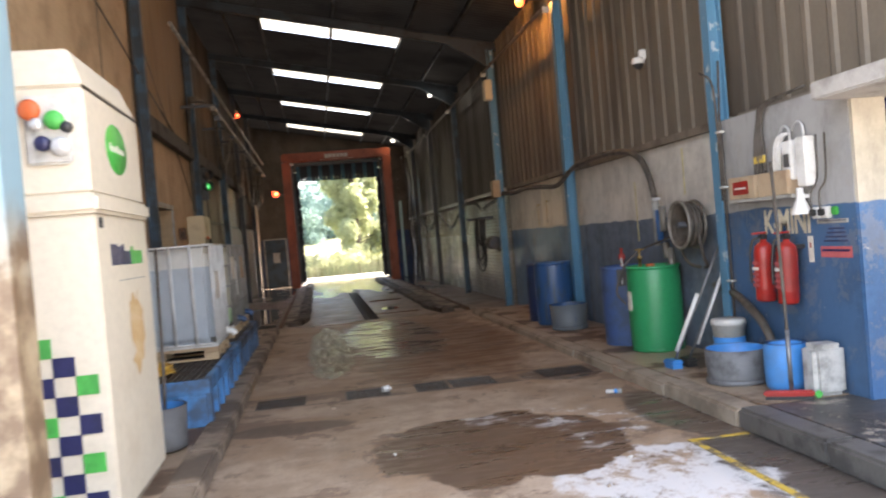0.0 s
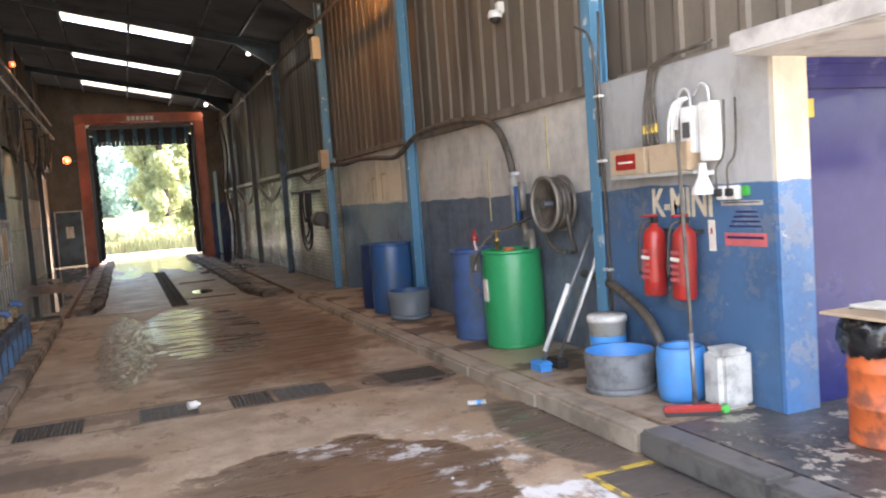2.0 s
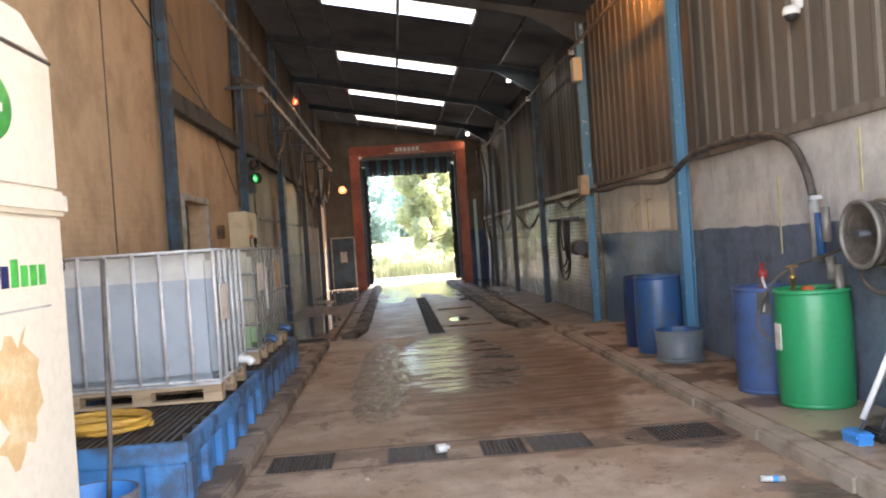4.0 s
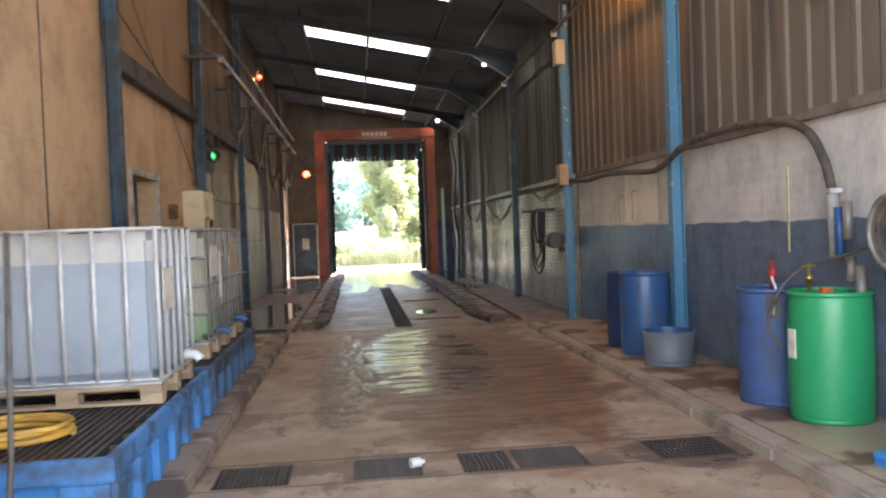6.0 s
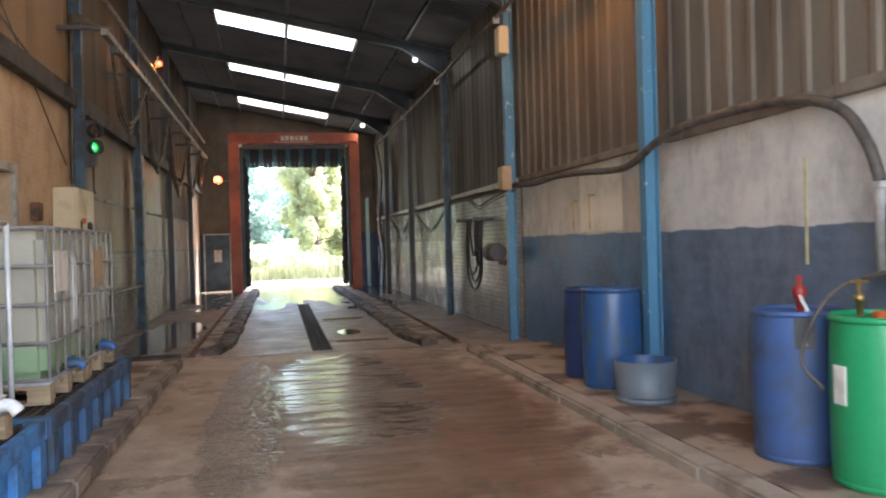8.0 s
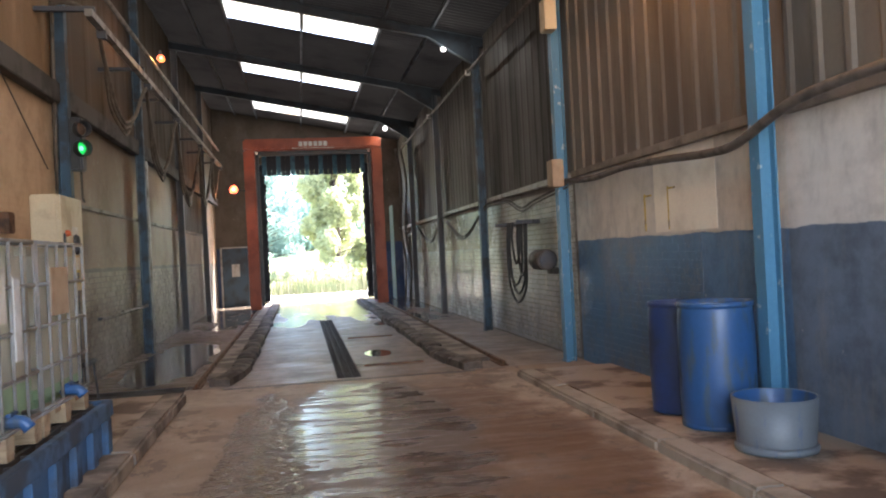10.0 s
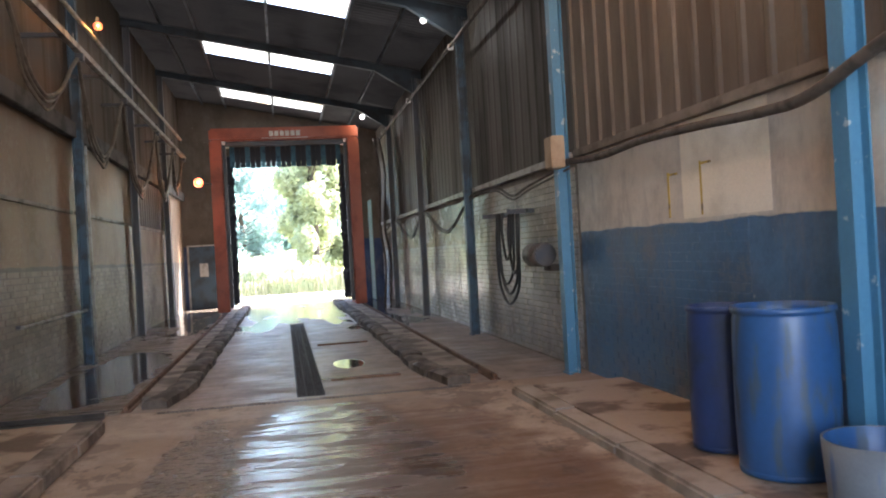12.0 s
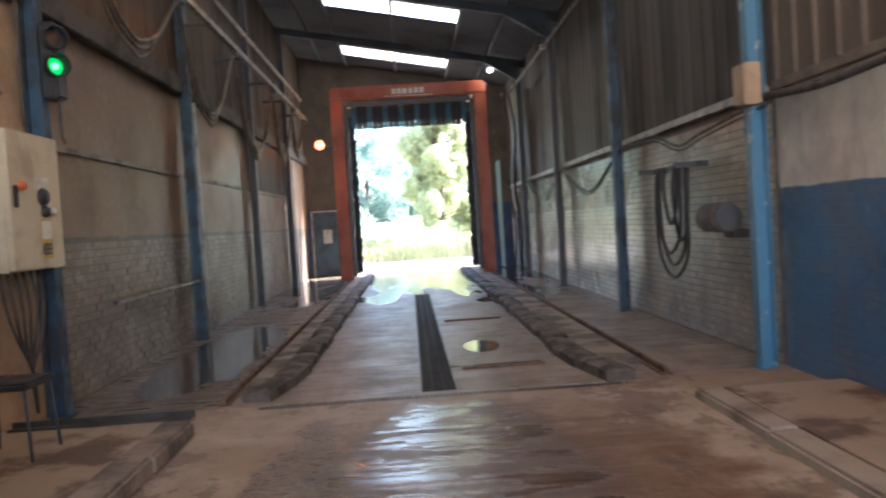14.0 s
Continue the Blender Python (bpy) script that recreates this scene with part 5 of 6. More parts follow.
for nm, y0, y1, z0, z1, m, lab in (("wall_sign", 5.03, 5.38, 1.14, 1.22, FADED_RED, "faded red sign strip"), ("wall_sign", 5.05, 5.40, 1.39, 1.42, GREYPIPE, "grey sign strip"), ("wall_sign", 5.47, 5.53, 1.10, 1.30, PAPER, "white and red instruction label")):
    t = thing(nm, lab + " on the blue wall", "sign", (WX, (y0 + y1) / 2, z0))
    part("sign_plate", boxes((-0.006, -(y1 - y0) / 2, 0, -0.001, (y1 - y0) / 2, z1 - z0)), m, t)
    part("text_bar", boxes((-0.008, -(y1 - y0) / 2 + 0.02, (z1 - z0) * 0.55, -0.0065, (y1 - y0) / 2 - 0.02, (z1 - z0) * 0.75)), RED if m is PAPER else NAVY, t)
for i in range(4):
    single("notice_line", boxes((-0.002, -0.13 + 0.01 * i, 0, -0.0006, 0.14 - 0.02 * i, 0.012)), NAVY, "faint dark line of lettering on the blue wall", "lettering", "notice lines", at=(WX, 5.20, 1.255 + 0.03 * i))


def extinguisher(at, label, tilt):
    e = thing("fire_extinguisher", label, "fire extinguisher", at, "wall extinguishers")
    e.matrix_basis = pose(*at, tilt, 0, 0)
    part("cylinder", lathe([(0, 0), (0.07, 0), (0.078, 0.015), (0.078, 0.40), (0.07, 0.44), (0.045, 0.47), (0.025, 0.48), (0.025, 0.50), (0, 0.5)], 32), RED, e)
    part("valve", boxes((-0.025, -0.025, 0.50, 0.025, 0.025, 0.545), bevel=0.006), BLACK, e)
    part("lever", boxes((-0.1, -0.012, 0.545, 0.03, 0.012, 0.56), bevel=0.003), RED, e)
    part("hose", tube([(-0.03, 0, 0.52), (-0.09, 0.02, 0.48), (-0.10, 0.04, 0.30), (-0.09, 0.05, 0.15)], 0.011, 8, 5), BLACK, e)
    lb = part("label", lathe([(0.0788, 0.10), (0.0788, 0.34)], 32), RED, e)
    for i in range(5):
        a = boxes((-0.0812, -0.045, 0.12 + 0.045 * i, -0.0795, 0.045, 0.145 + 0.045 * i))
        part("text_bar", a, PAPER if i == 3 else FADED_RED, lb, "printed label bar")
    part("bracket", boxes((0.02, -0.03, 0.42, 0.14, 0.03, 0.45)), BLACK, e)
    return e


extinguisher((3.66, 5.94, 0.79), "red fire extinguisher hanging on the blue wall", 2)
extinguisher((3.66, 5.63, 0.79), "red fire extinguisher with a pale label on the blue wall", 3)
sh2 = thing("suction_hose", "thick grimy suction hose bending down to the containers", "hose", (3.9, 7.0, 0.79))
part("hose", tube([(0.06, 0.35, 0.03), (-0.02, 0.0, 0.02), (-0.12, -0.35, 0.0), (-0.2, -0.75, -0.1), (-0.24, -1.02, -0.24), (-0.25, -1.15, -0.45)], 0.036, 12, 6), RUBBER, sh2)

rl = thing("hose_reel", "grimy steel hose reel wound with dark hose on the wall", "hose reel", (3.78, 7.62, 1.44))
for nm, x, m in (("rim", -0.02, DULL_RAIL), ("back_rim", 0.15, DULL_RAIL)):
    p = part(nm, lathe([(0.222, 0.004), (0.226, -0.012), (0.24, -0.018), (0.254, -0.010), (0.254, 0.008), (0.236, 0.014), (0.222, 0.004)], 48), m, rl, "worn steel rim")
    p.matrix_basis = pose(x, 0, 0, 0, 90, 0)
p = part("dish", lathe([(0, 0.07), (0.06, 0.07), (0.07, 0.055), (0.16, 0.05), (0.2, 0.02), (0.23, 0.0)], 48), RUBBER, rl, "dark pressed steel dish")
p.matrix_basis = pose(-0.02, 0, 0, 0, 90, 0)
part("hub", tube([(-0.04, 0, 0), (0.27, 0, 0)], 0.03, 14), STEEL_DARK, rl)
for k in range(3):
    ang = [2 * math.pi * i / 36 for i in range(37)]
    part("hose_turn", tube([(0.02 + 0.045 * k, (0.205 + 0.01 * (k % 2)) * math.cos(a), (0.205 + 0.01 * (k % 2)) * math.sin(a)) for a in ang], 0.024, 8), RUBBER, rl)
for s in (-1, 1):
    part("hose_tail", tube([(0.08, 0.2 * s, -0.05), (0.1, 0.22 * s, -0.3), (0.16, 0.18 * s, -0.42), (0.2, 0.05 * s, -0.45)], 0.018, 8, 5), RUBBER, rl)
cd = thing("conduit", "thin dark conduit with pale clips beside the blue column", "conduit", (3.765, 6.66, 0.0), kind="structure")
part("pipe", tube([(0, 0, 0.16), (0.0, 0, 2.36), (0.03, 0, 2.9)], 0.011, 8), RUBBER, cd)
part("pipe", tube([(0.0, 0.05, 1.64), (0.0, 0.05, 2.34), (0.0, 0.09, 2.72), (0.0, 0.3, 2.85)], 0.011, 8, 4), RUBBER, cd)
for z in (0.9, 1.75, 2.25):
    part("clip", boxes((-0.016, -0.016, z, 0.034, 0.068, z + 0.02), bevel=0.003), DIRTY_WHITE, cd)
ab = thing("alarm_bell", "small red and brass bell box with a wire above", "bell", (XR, 6.98, 1.66))
part("bell_box", boxes((-0.09, -0.07, 0, -0.001, 0.07, 0.08), bevel=0.012), RED, ab)
part("wire", tube([(-0.02, 0, 0.08), (-0.015, 0.01, 0.4), (-0.015, 0.0, 0.68)], 0.006, 6), RUBBER, ab)
cc = thing("dome_camera", "white dome security camera on the cladding", "camera", (XR - 0.06, 8.68, 3.32))
part("bracket", boxes((-0.05, -0.04, 0.05, 0.03, 0.04, 0.16), bevel=0.012), WHITE_PL, cc)
part("dome", lathe([(0, 0.08), (0.06, 0.07), (0.075, 0.03), (0.07, 0.0)], 24, (-0.07, 0, 0)), WHITE_PL, cc)
part("lens_ball", lathe([(0.062, 0.0), (0.055, -0.03), (0.03, -0.055), (0, -0.062)], 24, (-0.07, 0, 0)), BLACK, cc)

hs = thing("wall_hose", "thick grimy hose sagging along the wall into an upright grey pipe", "hose", (3.93, 8.5, 0))
part("hose", tube([(-0.02, 7.3, 2.30), (-0.04, 6.3, 2.24), (-0.05, 5.4, 2.26), (-0.07, 4.4, 2.22), (-0.14, 3.5, 2.16), (-0.17, 3.0, 2.17), (-0.14, 2.3, 2.36), (-0.04, 1.5, 2.42), (-0.02, 0.75, 2.37), (-0.02, 0.32, 2.24), (-0.02, 0.1, 2.0), (-0.02, 0.0, 1.76)], 0.036, 10, 6), RUBBER, hs)
part("grey_pipe", tube([(-0.02, 0.0, 1.74), (-0.02, -0.02, 1.22)], 0.042, 14), GREYPIPE, hs, "upright grey pipe")
part("clamp", boxes((-0.07, -0.06, 1.73, 0.03, 0.05, 1.765), bevel=0.006), GALV, hs)
for dy, z0, z1, m in ((-0.22, 1.38, 1.66, DULL_RAIL), (-0.25, 1.08, 1.26, DULL_RAIL), (-0.36, 0.80, 1.2, DULL_RAIL), (-0.12, 1.25, 1.62, BLUE_DRUM)):
    part("pipe_stub", tube([(-0.04, dy, z0), (-0.04, dy + 0.01, z1)], 0.036, 12), m, hs)
part("thin_hose", tube([(-0.03, -0.75, 1.42), (-0.1, -0.4, 1.30), (-0.25, 0.0, 1.18), (-0.42, 0.05, 1.02), (-0.55, 0.02, 0.75), (-0.5, -0.1, 0.6)], 0.012, 8, 6), RUBBER, hs, "thin black hose")
cl = thing("cable_run", "bundle of dark cables drooping between the columns", "cables", (3.9, 20, 0))
for z, r in ((2.27, 0.018), (2.22, 0.013)):
    part("cable", tube([(0, -4.3, z), (-0.05, -3.0, z - 0.12), (-0.03, -2.2, z - 0.18), (0, -1.2, z + 0.02), (0, 0.3, z), (-0.04, 1.6, z - 0.42), (-0.04, 2.6, z - 0.45), (0, 4.75, z), (-0.04, 6, z - 0.45), (-0.02, 7.3, z - 0.38), (0, 9.2, z), (0, 11.5, z - 0.3)], r, 8, 6), RUBBER, cl)
for y0, z0, z1 in ((9.36, 1.26, 2.0), (8.02, 1.76, 2.26), (13.78, 1.58, 1.96), (13.25, 1.58, 2.0)):
    single("paint_drip", boxes((-0.0075, -0.012, 0, -0.0005, 0.012, z1 - z0), *([(-0.0075, -0.16, z1 - z0 - 0.03, -0.0005, -0.012, z1 - z0 - 0.012)] if y0 > 13 else [])), YELLOW if y0 > 10 else PALE_YELLOW, "thin yellow stripe dribbled down the wall", "paint stripe", "yellow wall stripes", at=(XR, y0, z0))
structure("plaster_patch", boxes((XR - 0.004, 12.35, 1.56, XR - 0.0008, 13.55, 2.335)), plain("cream_plaster", (0.80, 0.735, 0.60), (0.66, 0.59, 0.47), 2.5, 0.8, bump=0.4), "cream plaster patch on the grey wall")
for nm, y, z0, z1, m in (("junction_box", 15.62, 2.22, 2.56, CARD), ("speaker_box", 15.60, 4.18, 4.58, BOX_CREAM)):
    t = thing(nm, "brown box fixed to the blue column" if nm == "junction_box" else "cream box fixed high on the blue column", "box", (3.74, y, z0))
    part("box_body", boxes((-0.07, -0.05, 0, 0.075, 0.18, z1 - z0), bevel=0.01), m, t)
    part("lid", boxes((-0.075, -0.04, 0.01, -0.071, 0.17, z1 - z0 - 0.01)), m, t)
hp = thing("air_pipe", "long grey pipe with pale clips high on the wall", "pipe", (3.70, 0, 4.72), kind="structure")
part("pipe", tube([(0, 10.5, 0.08), (0, 30.5, -0.04)], 0.03, 10), RUBBER, hp)
for y in FRAMES[1:]:
    part("clip", boxes((-0.04, y - 0.06, -0.04, 0.06, y - 0.02, 0.06), bevel=0.01), DIRTY_WHITE, hp)

# hoses and motor in the wash bay
hk = thing("hose_rack", "black wash hoses hanging in loops from a steel rack", "hose rack", (3.92, 18.0, 1.86))
part("rack_bar", boxes((-0.03, -0.7, -0.02, 0.0, 0.7, 0.03)), BLACK, hk)
for y in (-0.66, 0.6):
    part("rack_arm", boxes((-0.26, y, -0.03, 0.1, y + 0.04, 0.03)), STEEL_DARK, hk)
for k, (a, b, dep) in enumerate(((-0.52, 0.5, 1.22), (-0.46, 0.36, 1.08), (-0.30, 0.44, 0.95), (-0.2, 0.2, 0.62), (-0.55, -0.1, 0.8))):
    part("hose_loop", tube([(-0.08, a, 0.03), (-0.10, a - 0.02, -dep * 0.35), (-0.10, a + 0.06, -dep * 0.8), (-0.11, (a + b) / 2, -dep), (-0.10, b - 0.06, -dep * 0.8), (-0.10, b + 0.02, -dep * 0.35), (-0.08, b, 0.03)], 0.02, 8, 6), BLACK, hk)
mt = thing("motor", "brown cylindrical motor with a dull end cap on the wall", "motor", (3.80, 16.6, 1.30))
part("casing", tube([(0, -0.22, 0), (0, 0.22, 0)], 0.14, 24), RUBBER, mt)
part("end_cap", tube([(0, -0.26, 0), (0, -0.222, 0)], 0.12, 24), STEEL_DARK, mt, "dull steel end cap")
part("wall_bracket", boxes((0.10, -0.14, -0.2, 0.26, 0.14, -0.12), bevel=0.01), RUBBER, mt)

# ---------------------------------------------------------------- left wall services
ft = thing("festoon_rail", "steel festoon rail with drooping cable loops high on the wall", "festoon rail", (-1.6, 0, 4.25))
part("rail", boxes((-0.04, 15.2, -0.03, 0.04, 29.8, 0.05)), DULL_RAIL, ft)
part("upper_pipe", tube([(0.02, 11.0, 0.42), (0.02, 29.0, 0.38)], 0.03, 10), DULL_RAIL, ft, "grey pipe above the rail")
for y in [15.3] + [15.85 + 2.25 * k for k in range(1, 7)]:
    part("bracket", boxes((-0.6, y - 0.03, 0.05, 0.05, y + 0.03, 0.10)), STEEL_DARK, ft)
CAB = plain("dusty_festoon_cable", (0.10, 0.078, 0.055), (0.055, 0.043, 0.032), 5, 0.6)
random.seed(7)
HANG = [15.8, 18.6, 21.5, 25.0, 27.6, 29.5]
for k, y in enumerate(HANG):
    part("trolley", boxes((-0.05, y - 0.05, -0.12, 0.05, y + 0.05, -0.032)), STEEL_DARK, ft)
for (a, b), dep in zip(zip(HANG, HANG[1:]), (0.82, 1.15, 1.36, 1.2, 0.9)):
    w = b - a
    for r, dd in ((0.026, 0.0), (0.02, 0.07), (0.016, 0.16)):
        part("cable_loop", tube([(-0.02, a, -0.1), (-0.05, a + 0.10 * w, -0.34 * dep), (-0.07 - dd * 0.3, a + 0.28 * w, -0.80 * dep - dd * 0.6), (-0.08, a + 0.45 * w, -dep - dd), (-0.08, a + 0.56 * w, -dep - dd), (-0.07 - dd * 0.3, a + 0.75 * w, -0.78 * dep - dd * 0.6), (-0.05, b - 0.09 * w, -0.34 * dep), (-0.02, b - 0.03, -0.1)], r, 8, 6), CAB, ft)
for k in range(6):
    part("feed_cable", tube([(-0.55, 15.75, -0.6 - 0.25 * k), (-0.48, 15.6, 0.0), (-0.4, 15.45, 0.18 + 0.02 * k), (-0.1, 15.5 + 0.05 * k, 0.14), (0, 15.8 + 0.1 * k, -0.05)], 0.02, 8, 6), CAB, ft)
for x, y0, z0, y1, z1, r in ((-2.12, 4.5, 5.45, 15.5, 3.35, 0.012), (-2.14, 12.0, 4.6, 15.4, 2.6, 0.008)):
    single("wall_cable", tube([(x, y0, z0), (x + 0.02, (y0 + y1) / 2, (z0 + z1) / 2 - 0.05), (x, y1, z1)], r, 6, 6), RUBBER, "thin dark cable strung along the beige wall", "cable", "wall cables")
single("wall_joint", boxes((0, -0.012, 0, 0.006, 0.012, 5.5)), RUBBER, "dark upright conduit on the beige wall", "conduit", at=(XL + 0.001, 9.75, 0.1))
gr = thing("grab_rail", "grey pipe rail along the brick wall", "rail", (-2.1, 0, 0.80))
part("pipe", tube([(0, 17.4, 0), (0.02, 20.9, 0.02)], 0.025, 8), DULL_RAIL, gr)
for y in (17.5, 19.0, 20.2):
    part("bracket", boxes((-0.11, y, -0.02, 0.0, y + 0.03, 0.02)), STEEL_DARK, gr)
dp = thing("downpipe", "pale upright drain pipe beside the steel column", "pipe", (-2.02, 20.5, 0.0), kind="structure")
part("pipe", tube([(0, 0, 0), (0, 0, 3.3)], 0.03, 10), GREYPIPE, dp)


def floodlight(at, glow, label, turn, pole=0.0, s=1.0, arm=None):
    f = thing("floodlight", label, "lamp", at, "hall lamps", turn)
    hd = part("housing", lathe([(0.03 * s, -0.10 * s), (0.07 * s, -0.09 * s), (0.085 * s, -0.04 * s), (0.115 * s, 0.0), (0.118 * s, 0.012), (0.108 * s, 0.012), (0.1 * s, 0.0), (0, -0.02)], 28), STEEL_DARK, f)
    hd.matrix_basis = pose(0, 0, 0, 90, 0, 0)
    p = part("lens", lathe([(0.1 * s, 0), (0.085 * s, 0.018), (0.045 * s, 0.03), (0, 0.034)], 28), glow, f, "lit lens")
    p.matrix_basis = pose(0, 0, 0, 90, 0, 0)
    p = part("bulb", lathe([(0.04 * s, 0.026), (0.034 * s, 0.05), (0.018 * s, 0.06), (0, 0.062)], 20), GLOW_HOT if glow is GLOW_WARM else GLOW_WHITE, f, "bright bulb")
    p.matrix_basis = pose(0, 0, 0, 90, 0, 0)
    if pole:
        part("drop_pole", tube([(0, 0.06, 0.08), (0, 0.06, pole)], 0.022, 8), GREYPIPE, f, "grey drop pole")
    part("bracket", boxes((-0.02, 0.04, 0.07, 0.02, 0.08, 0.14)), STEEL_DARK, f)
    if arm:
        part("arm", tube([(0, 0.05, 0), arm], 0.018, 8), STEEL_DARK, f)
    return f


floodlight((-1.24, 29.38, 3.55), GLOW_WARM, "orange sodium floodlight beside the wash gantry", 0, s=1.15, arm=(0.29, 0.5, 0))
floodlight((-1.50, 19.3, 4.78), GLOW_WARM, "orange sodium lamp above the festoon rail", 15, s=0.55, arm=(-0.08, 0.12, -0.14))
floodlight((3.66, 12.45, 5.22), GLOW_WARM, "orange sodium lamp high on the cladding", -60, arm=(0.2, 0.36, 0))
floodlight((3.3, 20.4, 5.2), GLOW_WHITE, "small white floodlight on a drop pole", -30, 0.22, 0.55)
floodlight((3.2, 29.7, 5.25), GLOW_WHITE, "small white floodlight on a drop pole", -20, 0.36, 0.7)

# ---------------------------------------------------------------- wash lane: guides, rails, gantry


GUIDE = plain("grimy_guide_concrete", (0.12, 0.09, 0.066), (0.045, 0.035, 0.027), 3.5, 0.7, bump=0.7, grain=30, lo=0.40, hi=0.62)


def guide(name, xc, w, y0, y1, n, out, label):
    """Worn stones in a row; the first two bend outwards at the mouth of the lane."""
    run = thing(name, label, "wheel guide", (0, 0, 0), kind="structure")
    step = (y1 - y0) / n
    ms = []
    for k in range(4):
        bm = boxes((-w / 2, -step / 2 + 0.018, -0.02, w / 2, step / 2 - 0.018, 0.13))
        bmesh.ops.subdivide_edges(bm, edges=bm.edges[:], cuts=3, use_grid_fill=True)
        for v in bm.verts:
            u = abs(v.co.x) / (w / 2)
            e = abs(v.co.y) / (step / 2)
            v.co.z -= (0.028 * u ** 4 + 0.03 * e ** 6) * (v.co.z > 0.1)
            v.co += 0.010 * noise.noise_vector(v.co * 7 + Vector((k * 9, 0, 0)))
        ms.append(finish("guide_stone", bm, GUIDE))
    for i in range(n):
        ob = new("guide_stone", ms[i % 4])
        ob.parent = run
        bend = (0.11, 0.02)[i] if i < 2 else 0.0
        ob.matrix_basis = pose(xc + out * bend + random.uniform(-0.015, 0.015), y0 + step * (i + 0.5), random.uniform(-0.025, 0.004), random.uniform(-0.8, 0.8), random.uniform(-2, 2), out * (11 if i == 0 else 5 if i == 1 else 0) + random.uniform(-1.5, 1.5))


guide("guide_left", -0.315, 0.25, 15.9, 32.5, 24, -1, "worn rounded concrete wheel guide stones")
guide("guide_right", 2.415, 0.25, 15.75, 32.5, 24, 1, "worn rounded concrete wheel guide stones")
structure("guide_bed_left", boxes((-0.69, 16.4, 0.0, -0.45, 33, 0.05), bevel=0.012), KERB_LEFT, "stained concrete bed beside the rail")
structure("guide_bed_right", boxes((2.55, 16.4, 0.0, 2.94, 33, 0.05), bevel=0.012), KERB_LEFT, "stained concrete bed beside the rail")
for x in (-0.75, 3.0):
    rl_ = thing("gantry_rail", "worn steel gantry rail on the floor, rusty at the sides", "rail", (x, 0, 0), "gantry rails", kind="structure")
    part("rail_foot", boxes((-0.05, 15.85, 0.0, 0.05, 33.2, 0.012)), RUST, rl_)
    part("rail_head", boxes((-0.02, 15.85, 0.012, 0.02, 33.2, 0.06), bevel=0.005), RUST, rl_)
structure("slab_joint", boxes((1.2, 16.9, 0.001, 2.1, 16.94, 0.006)), SLUDGE, "dark joint in the slab")
for y in (16.75, 20.5):
    single("floor_strip", boxes((-0.45, -0.02, 0, 0.35, 0.02, 0.025)), RUST, "rusty flat steel strip lying on the floor", "steel strip", "floor strips", at=(1.75, y, 0))

GY = 29.85
gn = thing("wash_gantry", "red-orange steel vehicle wash gantry with dark brushes on floor rails", "wash gantry", (1.06, GY, 0.06))
part("upright", boxes((-2.02, 0, 0, -1.70, 1.5, 4.64), bevel=0.02), RED_STEEL, gn)
part("upright", boxes((1.70, 0, 0, 2.02, 1.5, 4.64), bevel=0.02), RED_STEEL, gn)
bm = boxes((-2.02, 0, 4.642, 2.02, 1.5, 4.99), bevel=0.05)
part("crossbeam", bm, RED_STEEL, gn)
nm = part("name_plate", boxes((-0.5, -0.006, 4.68, 0.5, -0.001, 4.90)), RED_STEEL, gn)
for i in range(6):
    x = -0.42 + 0.145 * i
    part("letter_block", boxes((x, -0.010, 4.74, x + 0.11, -0.0065, 4.88)), PAPER, nm, "pale block in place of lettering")
part("rule", boxes((-0.62, -0.010, 4.68, 0.62, -0.0065, 4.695)), PAPER, nm)
part("inner_frame", boxes((-1.69, 0.1, 0.1, -1.60, 0.25, 4.54), (1.60, 0.1, 0.1, 1.69, 0.25, 4.54), (-1.60, 0.1, 4.50, 1.60, 0.25, 4.62)), STEEL_DARK, gn, "grey inner guide frame")
random.seed(3)
for s in (-1, 1):
    bru = part("side_brush", tube([(s * 1.57, 0.7, 0.15), (s * 1.57, 0.7, 4.3)], 0.05, 10), STEEL_DARK, gn)
    bm = lathe([(0, 0.18)] + [(0.10 + 0.03 * random.random(), 0.2 + 0.05 * k) for k in range(82)] + [(0, 4.32)], 22, (s * 1.57, 0.7, 0))
    for v in bm.verts:
        v.co += 0.05 * noise.noise_vector(v.co * 9)
    part("bristles", bm, BRISTLE, bru, "dark blue-black bristle tufts")
part("top_brush", tube([(-1.5, 0.7, 4.28), (1.5, 0.7, 4.28)], 0.16, 16), BRISTLE, gn)
for i in range(22):
    x = -1.52 + 0.139 * i
    bm = boxes((x, 0.45 + 0.02 * (i % 3), 3.93 + 0.03 * random.random(), x + 0.132, 0.49 + 0.02 * (i % 3), 4.62))
    part("fringe_strip", bm, BRISTLE_BLUE if i % 3 == 0 else BRISTLE, gn, "hanging teal strip" if i % 3 == 0 else "hanging dark strip")
for s in (-1, 1):
    for y in (0.2, 1.3):
        w = part("wheel", lathe([(0, -0.03), (0.09, -0.03), (0.1, 0), (0.09, 0.03), (0, 0.03)], 20), STEEL_DARK, gn)
        w.matrix_basis = pose(s * 1.86 - (0.05 if s < 0 else -0.08), y, 0.05, 0, 90, 0)
for k, x in enumerate((3.45, 3.6)):
    single("supply_hose", tube([(x, 29.5, 4.6), (x + 0.1, 29.3, 3.6), (x + 0.02, 29.2 + 0.2 * k, 2.2), (x + 0.15, 29.4, 1.2), (x + 0.1, 29.6, 0.03)], 0.03, 8, 6), RUBBER, "dark supply hose hanging beside the gantry", "hose", "gantry hoses")
single("splash_curtain", boxes((0, -0.5, 0.03, 0.02, 0.5, 3.1)), CURTAIN, "pale green translucent splash curtain", "curtain", at=(3.55, 32.3, 0))
